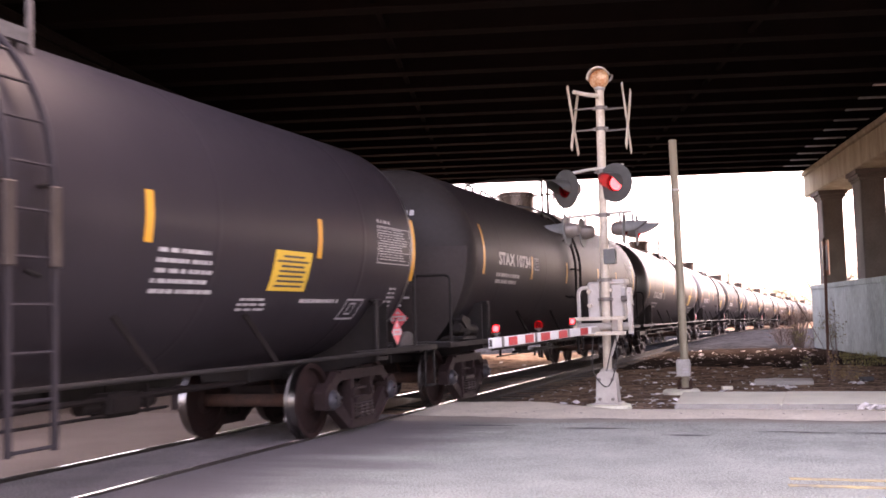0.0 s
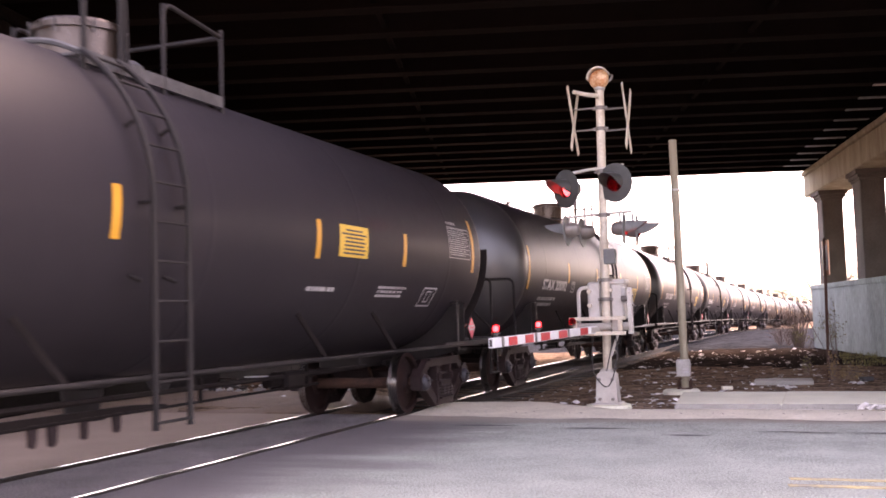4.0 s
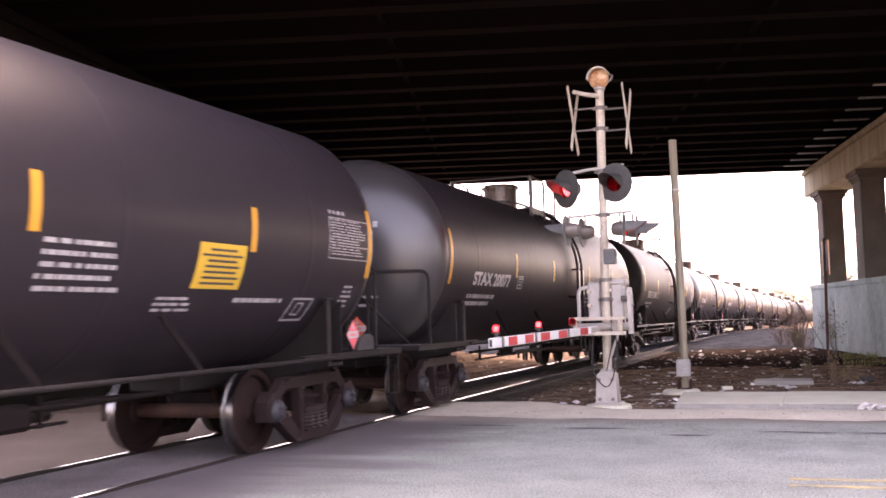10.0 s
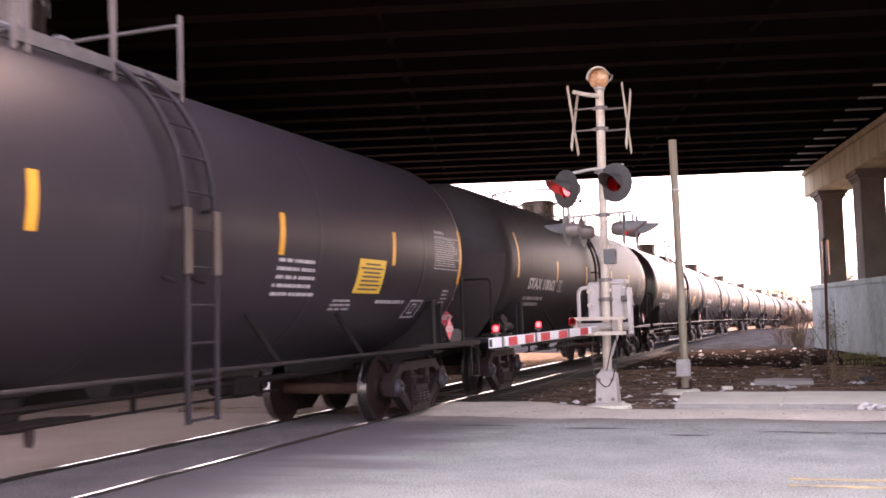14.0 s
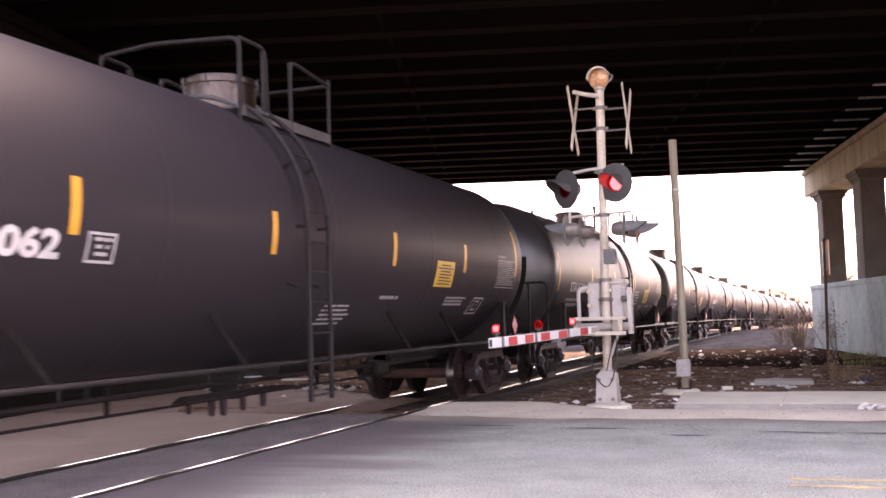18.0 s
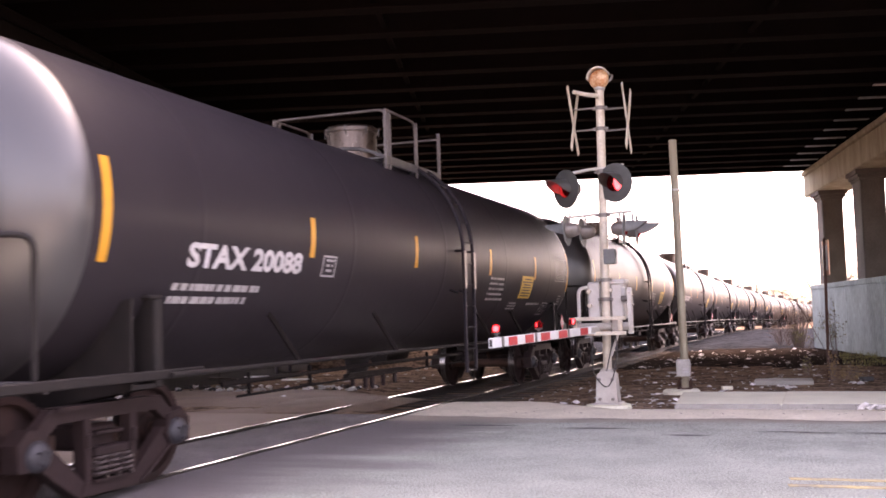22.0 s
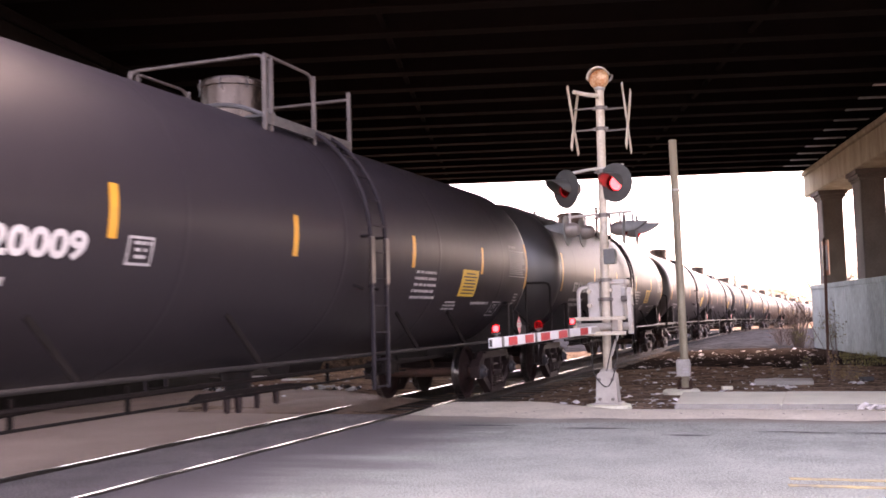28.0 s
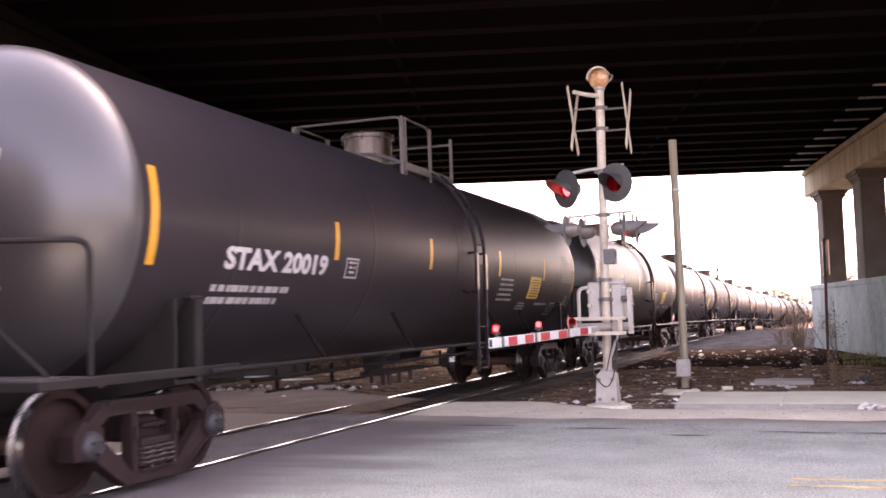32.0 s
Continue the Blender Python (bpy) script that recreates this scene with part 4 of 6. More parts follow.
def build_car(kind, layout):
    MIDDLE["z"] = TANK_Z if kind == "B" else TANK_Z + 0.03
    car = empty("tank_car")
    step = 0.32 if layout == "low" else 0.0       # the two batches differ a little
    part("tank", tank_mesh(kind), ("tank", "head") if kind == "B" else ("tank_matt", "head_matt"), car, "glossy black painted steel tank with domed ends", smooth=True)
    for s in (1, -1):
        bm = tube(bmesh.new(), [(s * 1.50, -6.9, 1.0), (s * 1.50, 6.9, 1.0)], 0.024, 10)
        part("side_sill", bm, "under", car, smooth=True)
        for y in (-4.75, -2.1, 2.1, 4.1):
            bm = bmesh.new()
            a, b = Vector((s * 1.34, y - 0.22, 1.52)), Vector((s * 1.50, y + 0.16, 1.0))
            box(bm, -0.026, 0.026, -0.010, 0.010, 0, (b - a).length, m=Matrix.Translation(a) @ (b - a).to_track_quat("Z", "X").to_matrix().to_4x4())
            part("strut", bm, "pipe", car)
        for y in ((-7.74, -4.28, -1.22, 2.17, 5.25, 7.90) if kind == "B" else (-7.43, -4.36, -1.38, 2.1 - step, 4.62, 7.47)):
            end = abs(y) > 7
            z0, z1 = ((1.94, 2.78) if kind == "B" else (2.14, 2.98)) if end else (2.13, 2.57)
            part("reflective_stripe", patch(bmesh.new(), y - 0.055, y + 0.055, z0, z1, s), "yellow", car, "yellow reflective stripe")
        part("brake_pipe", tube(bmesh.new(), bent([(s * 0.90, -5.2, 0.80), (s * 0.90, -2.0, 0.81), (s * 0.90, 2.0, 0.80), (s * 0.90, 4.6, 0.80)], 0.3), 0.028, 7), "pipe", car, smooth=True)
    part("brake_rod", tube(bmesh.new(), [(0.90, -4.9, 0.655), (0.90, 3.2, 0.665)], 0.015, 6), "pipe", car)
    for y in (-4.66, -3.26, 0.66, 2.9):
        part("pipe_bracket", new_box(0.88, 0.92, y - 0.018, y + 0.018, 0.645, 0.90, bevel=0.004), "pipe", car)
    # bottom outlet and brake gear hanging at mid-car
    bm = bmesh.new()
    lathe(bm, [(0.30, 1.05), (0.30, 0.86), (0.20, 0.84), (0.16, 0.62), (0.22, 0.60), (0.22, 0.54), (0.0, 0.54)], 20)
    part("outlet_valve", bm, "under", car, smooth=True)
    bm = prism(bmesh.new(), [(-2.25, 0.68), (-2.10, 0.73), (-0.35, 0.72), (0.10, 0.69), (0.12, 0.66), (-0.30, 0.66), (-2.20, 0.66)], 0.84, 0.90)
    part("brake_lever", bm, "pipe", car)
    for y, w, low in ((-2.02, 0.03, 0.55), (-1.62, 0.045, 0.49), (-1.40, 0.05, 0.475), (-1.02, 0.035, 0.49), (-0.60, 0.045, 0.50)):
        bm = prism(bmesh.new(), [(y - w, 0.68), (y + w, 0.68), (y + w * 0.8, low + 0.04), (y + w * 0.3, low), (y - w * 0.6, low + 0.015)], 0.86, 0.90)
        part("brake_hanger", bm, "truck", car)
    bm = new_box(0.70, 0.96, 2.30, 2.78, 0.64, 0.85, bevel=0.04)
    tube(bm, [(0.83, 2.05, 0.75), (0.83, 3.05, 0.75)], 0.065, 10)
    part("control_valve", bm, "pipe", car)
    part("brake_lever", prism(bmesh.new(), [(2.9, 0.79), (3.3, 0.83), (4.6, 0.80), (4.6, 0.75), (3.3, 0.74), (2.9, 0.73)], 0.66, 0.70), "pipe", car)
    bm = tube(bmesh.new(), [(-0.5, 1.9, 0.84), (-0.5, 2.9, 0.84)], 0.19, 14)
    part("air_reservoir", bm, "under", car, smooth=True)
    if kind == "B":
        build_ladder(car, 0.42, 0.86, kind)
        build_ladder(car, 0.42, 0.86, kind, -1)
    else:
        build_ladder(car, -1.08 + step * 0.5, -0.60 + step * 0.5, kind)
        build_ladder(car, -1.08 + step * 0.5, -0.60 + step * 0.5, kind, -1)
    build_platform(car, kind)
    for s in (-1, 1):
        build_end(car, kind, s)
        build_truck(car, s * TRUCK_Y)
    # lettering on the side: small stencils, a warning panel and a data table
    bm = bmesh.new()
    up = 0.0 if layout != "high" else 0.385
    print_lines(bm, -6.72, -5.0, 1.57 + up, 1.80 + up, 2, 0.55, 3)
    at = -3.83 if kind == "B" else -4.02
    outline(bm, at - 0.17, at + 0.17, 1.93 + up, 2.17 + up, 0.022)
    print_lines(bm, at - 0.10, at + 0.13, 1.96 + up, 2.13 + up, 3, 0.5, 4)
    if kind == "B":
        print_lines(bm, 2.28, 3.28, 1.66, 2.10, 5, 0.42, 5)
        print_lines(bm, 3.80, 4.50, 1.53, 1.68, 3, 0.5, 6)
        print_lines(bm, 5.05, 6.05, 1.61, 1.68, 1, 0.6, 7)
        outline(bm, 6.20, 6.68, 1.44, 1.69, 0.022, 0.06)
        outline(bm, 6.36, 6.52, 1.50, 1.64, 0.018, 0.03)
        print_lines(bm, 7.36, 7.66, 1.56, 1.84, 5, 0.45, 12)
    elif layout == "high":
        print_lines(bm, 2.0, 2.9, 1.76, 1.82, 1, 0.8, 6)
        print_lines(bm, 3.94, 4.92, 1.70, 1.86, 3, 0.6, 7)
        outline(bm, 5.52, 6.02, 1.60, 1.87, 0.022, 0.06)
        outline(bm, 5.70, 5.88, 1.66, 1.82, 0.018, 0.03)
    else:
        print_lines(bm, 0.15, 0.98, 1.36, 1.62, 5, 0.45, 5)
        print_lines(bm, 1.60, 2.42, 1.68, 1.74, 1, 0.7, 6)
        print_lines(bm, 4.10, 5.08, 1.60, 1.75, 3, 0.6, 7)
        outline(bm, 5.40, 5.93, 1.48, 1.75, 0.022, 0.06)
        outline(bm, 5.56, 5.78, 1.54, 1.70, 0.018, 0.03)
    tagged(part("stencil", bm, "thin_white", car, "rows of small white stencilled lettering"), kind="stuff")
    y0, y1, z0, z1 = {"B": (6.80, 7.86, 2.14, 2.62), "high": (6.36, 7.34, 2.33, 2.81), "low": (6.36, 7.50, 1.93, 2.41)}[layout]
    bm = outline(bmesh.new(), y0, y1, z0, z1, 0.012)
    print_lines(bm, y0 + 0.03, y1 - 0.02, z0 + 0.03, z1 - 0.02, 13, 0.42, 8)
    print_lines(bm, y0, y0 + 0.50, z1 + 0.02, z1 + 0.08, 1, 0.7, 9)
    tagged(part("data_table", bm, "thin_white", car, "white stencilled test data table"), kind="stuff")
    y0, y1, z0, z1 = {"B": (4.26, 5.06, 1.76, 2.18), "high": (2.62, 3.42, 2.18, 2.56), "low": (3.38, 4.14, 1.89, 2.27)}[layout]
    panel = part("warning_panel", patch(bmesh.new(), y0, y1, z0, z1), "panel_yellow", car, "yellow rectangular warning decal")
    bm = bmesh.new()
    r = random.Random(2)
    for k in range(7):
        z = z1 - 0.05 - k * (z1 - z0 - 0.06) / 7
        a, b = y0 + r.uniform(0.05, 0.18), y1 - r.uniform(0.05, 0.18)
        patch(bm, a, b, z - 0.022, z, off=0.006)
    tagged(part("warning_print", bm, "ink", panel), kind="stuff")
    # small stencils on the front head
    bm = bmesh.new()
    r = random.Random(3)
    za, zb, zc = {"B": (2.79, 2.68, 2.57), "low": (2.86, 2.76, 2.66), "high": (3.09, 2.99, 2.90)}[layout]
    for row, (z, h, w) in enumerate(((za, 0.09, 0.80), (zb, 0.055, 0.74), (zc, 0.05, 0.45), (1.80, 0.035, 0.45), (1.74, 0.035, 0.66), (1.68, 0.035, 0.34), (1.62, 0.035, 0.52))):
        x = -0.15 if row < 3 else -0.05
        end = x + w
        if row > 2 and kind == "A":
            y = -8.60
        while x < end - 0.05:
            ww = min(r.uniform(0.10, 0.22), end - x)
            qs = []
            for a, b in ((x, z), (x + ww, z), (x + ww, z + h), (x, z + h)):
                q = math.hypot(a, b - MIDDLE["z"]) / TANK_R
                cyl, depth = HEAD[kind]
                yy = -cyl - depth * math.sqrt(max(0.0, 1 - q * q)) - 0.012
                if row > 2 and kind == "A":
                    yy = -8.60
                qs.append(bm.verts.new((a, yy, b)))
            bm.faces.new(qs)
            x += ww + 0.03
    tagged(part("head_stencil", bm, "white", car, "small white stencils on the tank head"), kind="stuff")
    return car


CARS = []
STRIPE_SLIP = {-1: {2: -0.03, 5: -0.03, 8: 0.10}, 1: {-4: -0.05, -1: 0.05, 2: 0.02, 5: -0.08}, 2: {-4: 0.15, -1: -0.03, 2: 0.16, 5: 0.04},
               4: {-1: 0.03, 2: 0.06, 5: -0.10}, 5: {-4: 0.07, 2: -0.01, 5: -0.05}}
CAR_SLIP = {-1: 0.06}     # slack in the couplings


def build_train():
    cars = {-1: ("B", ""), 0: ("high", "STAX 10734"), 1: ("B", "STAX 20092"), 2: ("B", "STAX 20077"), 3: ("low", "STAX 10062"), 4: ("B", "STAX 20088"), 5: ("B", "STAX 20009"), 6: ("B", "STAX 20019"), 9: ("low", ""), 13: ("low", "")}
    first = {}
    for n in range(-1, 17):
        layout, mark = cars.get(n, ("B", ""))
        kind = "B" if layout == "B" else "A"
        if layout in first:
            car = copy_thing(first[layout], Matrix())
        else:
            car = first[layout] = build_car(kind, layout)
        CARS.append((car, n))
    for car, n in CARS:
        layout, mark = cars.get(n, ("B", ""))
        kind = "B" if layout == "B" else "A"
        # the middle stripes were stuck on by hand and sit a little differently on every car
        for ob in car.children:
            if ob.name.startswith("reflective_stripe"):
                y = sum(v.co.y for v in ob.data.vertices) / len(ob.data.vertices)
                ob.location.y += STRIPE_SLIP.get(n, {}).get(round(y), 0.0)
        if mark:
            z = 1.94 if layout != "high" else 2.325
            bm = lettering(mark, 2.12, 0.235)
            mid = TANK_Z if kind == "B" else TANK_Z + 0.03
            a0 = math.asin((z - mid) / TANK_R)
            for v in bm.verts:
                a = a0 + v.co.y / TANK_R
                r = TANK_R + 0.006
                v.co = (r * math.cos(a), -6.60 + v.co.x, mid + r * math.sin(a))
            part("car_number", bm, "white", car, "bold white car lettering")
        tagged(car, "black railway tank car with bright ends, railings and yellow reflective stripes" if kind == "B" else "matt black railway tank car with flat head shields and yellow stripes",
               "tank car", "tank cars of the train")


build_train()


# ---------------------------------------------------------------- crossing signal
MAST = Vector((3.585, 15.55, 0.0))


def build_signal():
    """Bell, crossbucks, flashers and gate mechanism, all bolted to one mast."""
    sig = empty("crossing_signal", pose(*MAST))
    tagged(sig, "weathered silver railway crossing signal with flashing lights and lowered gate", "crossing signal")
    bm = lathe(bmesh.new(), [(0.0, -0.06), (0.36, -0.06), (0.34, 0.0), (0.28, 0.012), (0.0, 0.02)], 18)
    part("pad", bm, "pavement", sig, smooth=True)
    # four-sided bolted foot
    bm = bmesh.new()
    box(bm, -0.22, 0.22, -0.20, 0.20, -0.05, 0.035, bevel=0.015)
    prism(bm, [(-0.17, 0.03), (0.17, 0.03), (0.15, 0.36), (0.14, 0.46), (0.09, 0.51), (-0.09, 0.51), (-0.14, 0.46), (-0.15, 0.36)], -0.13, 0.13, "XZ")
    box(bm, -0.09, 0.09, -0.10, 0.10, 0.50, 0.55, bevel=0.02)
    foot = part("foot", bm, "silver", sig, m=pose(0, 0, 0, 0, 0, 0))
    for x in (-1, 1):
        for z in (0.09, 0.39):
            bm = bmesh.new()
            tube(bm, [(x * 0.10, -0.13, z), (x * 0.10, -0.165, z)], 0.026, 8)
            part("bolt", bm, "galv", foot)
    part("mast", tube(bmesh.new(), [(0.0, 0, 0.02), (0.03, 0, 2.4), (0.06, 0, 4.95)], 0.066, 18), "cream", sig, smooth=True)
    for z in (0.52, 1.62, 1.92, 2.93, 3.62, 4.29, 4.62):
        bm = bmesh.new()
        lathe(bm, [(0.068, -0.03), (0.082, -0.028), (0.082, 0.028), (0.068, 0.03)], 16)
        box(bm, -0.115, -0.075, -0.03, 0.03, -0.022, 0.022)
        box(bm, 0.075, 0.115, -0.03, 0.03, -0.022, 0.022)
        part("clamp", bm, "galv", sig, m=pose(0.012 * z, 0, z))
    # bell with its cover
    bm = bmesh.new()
    prof = [(0.0, -0.13)] + [(0.158 * math.sin(a), -0.10 * math.cos(a)) for a in (math.pi * k / 12 for k in range(1, 12))] + [(0.0, 0.10)]
    lathe(bm, prof, 28, "Y")
    bell = part("bell", bm, "bell", sig, "rusty orange round bell", smooth=True, m=pose(0.065, -0.03, 5.075))
    bm = bmesh.new()
    for k in range(13):
        a = radians(20 + 150 * k / 12)
        b = radians(20 + 150 * (k + 1) / 12)
        prism(bm, [(0.162 * math.cos(a), 0.162 * math.sin(a)), (0.162 * math.cos(b), 0.162 * math.sin(b)), (0.18 * math.cos(b), 0.18 * math.sin(b)), (0.18 * math.cos(a), 0.18 * math.sin(a))], -0.12, 0.06, "XZ")
    part("bell_cover", bm, "cream", bell)
    bm = tube(bmesh.new(), bent([(0.10, 0.0, -0.08), (0.19, 0.02, -0.02), (0.21, 0.0, 0.05)], 0.05), 0.02, 7)
    part("striker", bm, "galv", bell)
    part("bell_neck", lathe(bmesh.new(), [(0.07, 4.90), (0.09, 4.92), (0.09, 4.97), (0.06, 5.0)], 16), "silver", sig, smooth=True, m=pose(0.06, 0, 0))
    # crossbucks on both sides, facing along the street
    for x, zc in ((-0.42, 4.46), (0.43, 4.42)):
        cross = empty("crossbuck", pose(x + 0.05, 0, zc))
        cross.parent = sig
        for k, a in enumerate((32, -32)):
            bm = new_box(-0.007, 0.007, -0.055, 0.055, -0.585, 0.585, bevel=0.003)
            part("blade", bm, "cream", cross, m=pose(0.014 * (1 if k else -1), 0, 0, a, 0, 0))
        for z in (-0.17, 0.17):
            bm = tube(bmesh.new(), [(0, 0, z), (-x, 0, z)], 0.014, 7)
            part("arm", bm, "galv", cross)
    bm = tube(bmesh.new(), bent([(0.05, -0.10, 4.80), (-0.1, -0.12, 4.82), (-0.34, -0.1, 4.90)], 0.08), 0.035, 8)
    part("bracket_arm", bm, "cream", sig, smooth=True)
    # flashers
    part("crossarm", tube(bmesh.new(), bent([(-0.58, -0.06, 3.60), (-0.1, -0.05, 3.66), (0.15, -0.05, 3.66), (0.40, -0.10, 3.68)], 0.1), 0.026, 8), "silver", sig, smooth=True)
    part("crossarm", tube(bmesh.new(), bent([(-0.52, 0.0, 2.93), (0.0, 0, 2.95), (0.48, 0.0, 2.96)], 0.1), 0.024, 8), "silver", sig, smooth=True)
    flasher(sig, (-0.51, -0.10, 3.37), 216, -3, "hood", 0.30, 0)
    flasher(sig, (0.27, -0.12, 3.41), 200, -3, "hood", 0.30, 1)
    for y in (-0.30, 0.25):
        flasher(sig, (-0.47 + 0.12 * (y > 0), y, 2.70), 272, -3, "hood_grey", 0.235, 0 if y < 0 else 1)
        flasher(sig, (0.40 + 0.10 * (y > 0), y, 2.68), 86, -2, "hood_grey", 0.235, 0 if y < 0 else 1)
    bm = new_box(-0.09, 0.09, -0.08, 0.08, -0.12, 0.12, bevel=0.015)
    part("junction_box", bm, "hood_grey", sig, m=pose(0.12, -0.02, 2.28))
    # gate mechanism
    mech = empty("gate_mechanism", pose(0.0, -0.10, 1.10))
    mech.parent = sig
    bm = new_box(-0.27, -0.06, 0.13, 0.44, 0.20, 0.80, bevel=0.03)
    box(bm, -0.05, 0.09, 0.20, 0.44, 0.24, 0.76, bevel=0.02)
    box(bm, 0.09, 0.30, 0.12, 0.44, 0.20, 0.76, bevel=0.03)
    part("housing", bm, "silver", mech)
    part("cover", new_box(0.06, 0.335, 0.10, 0.46, 0.74, 0.83, bevel=0.025), "silver", mech)
    part("switch_box", new_box(0.27, 0.335, 0.08, 0.20, 0.46, 0.70, bevel=0.015), "box_grey", mech)
    for x, z in ((-0.235, 0.43), (-0.235, 0.65), (0.10, 0.66)):
        part("bolt_head", tube(bmesh.new(), [(x, 0.14, z), (x, 0.07, z)], 0.033, 10), "cream", mech)
    part("bent_arm", tube(bmesh.new(), bent([(-0.385, 0.02, 0.16), (-0.39, 0.02, 0.62), (-0.36, 0.04, 0.70), (-0.26, 0.12, 0.715)], 0.05), 0.030, 8), "silver", mech, smooth=True)
    bm = bmesh.new()
    prism(bm, [(-0.07, -0.02), (0.07, -0.02), (0.08, 0.58), (0.05, 0.66), (-0.02, 0.69), (-0.07, 0.62)], 0.385, 0.445)
    arm = part("counterweight_arm", bm, "silver", mech)
    for z in (0.42, 0.56):
        part("arm_bolt", tube(bmesh.new(), [(0.44, 0.0, z), (0.465, 0.0, z)], 0.022, 8), "galv", arm)
    part("cross_pin", tube(bmesh.new(), [(0.28, 0.05, 0.52), (0.40, 0.02, 0.52)], 0.045, 10), "galv", mech)
    part("drive_box", new_box(0.14, 0.27, -0.14, 0.12, 0.02, 0.22, bevel=0.015), "silver", mech)
    part("brace", new_box(-0.02, 0.02, -0.015, 0.015, 0.0, 0.38, bevel=0.006), "silver", mech, m=pose(0.21, 0.04, 0.0, 0, 200, 0))
    for z in (0.0, 0.225):
        bm = new_box(-0.48, 0.38, -0.30, -0.22, z - 0.028, z + 0.028, bevel=0.008)
        part("guard_bar", bm, "cream", mech)
    bm = new_box(0.27, 0.33, -0.30, -0.22, 0.03, 0.195, bevel=0.006)
    part("guard_post", bm, "cream", mech)
    bm = new_box(-0.42, -0.37, -0.30, -0.22, 0.03, 0.195, bevel=0.006)
    part("guard_post", bm, "cream", mech)
    part("pivot", tube(bmesh.new(), [(-0.42, -0.05, 0.10), (0.40, -0.05, 0.10)], 0.06, 12), "silver", mech, smooth=True)
    for pts in ([(-0.16, -0.16, 1.08), (-0.19, -0.20, 0.8), (-0.17, -0.2, 0.45), (0.02, -0.19, 0.24), (0.12, -0.18, 0.40), (0.20, -0.15, 0.75), (0.17, -0.1, 1.08)],
                [(0.13, -0.05, 1.08), (0.10, -0.12, 0.86), (0.02, -0.15, 0.52)]):
        part("cable", tube(bmesh.new(), bent(pts, 0.12), 0.011, 6), "rubber", sig, smooth=True)


SHUTTERS = []
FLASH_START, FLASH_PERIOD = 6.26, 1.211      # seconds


def shutter_mesh(r, half, n=16):
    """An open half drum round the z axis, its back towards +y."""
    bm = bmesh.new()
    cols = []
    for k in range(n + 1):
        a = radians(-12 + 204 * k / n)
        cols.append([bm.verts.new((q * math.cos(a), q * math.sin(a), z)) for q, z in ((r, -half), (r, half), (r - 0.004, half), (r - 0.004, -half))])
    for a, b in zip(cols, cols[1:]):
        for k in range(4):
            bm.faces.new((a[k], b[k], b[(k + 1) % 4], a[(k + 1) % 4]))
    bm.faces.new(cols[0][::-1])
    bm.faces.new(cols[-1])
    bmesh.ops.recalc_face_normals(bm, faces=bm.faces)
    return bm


def dome_of(bm, profile, n):
    """Turn a profile round the y axis into an open shell."""
    rings = [[bm.verts.new((r * math.cos(2 * math.pi * k / n), h, r * math.sin(2 * math.pi * k / n))) for k in range(n)] for r, h in profile]
    for a, b in zip(rings, rings[1:]):
        for k in range(n):
            bm.faces.new((a[k], b[k], b[(k + 1) % n], a[(k + 1) % n]))
    return bm


def ring_of(bm, profile, n):
    """Turn a profile round the y axis and close it into a ring."""
    rings = [[bm.verts.new((r * math.cos(2 * math.pi * k / n), h, r * math.sin(2 * math.pi * k / n))) for k in range(n)] for r, h in profile]
    for a, b in zip(rings, rings[1:] + rings[:1]):
        for k in range(n):
            bm.faces.new((a[k], a[(k + 1) % n], b[(k + 1) % n], b[k]))
    bmesh.ops.recalc_face_normals(bm, faces=bm.faces)
    return bm


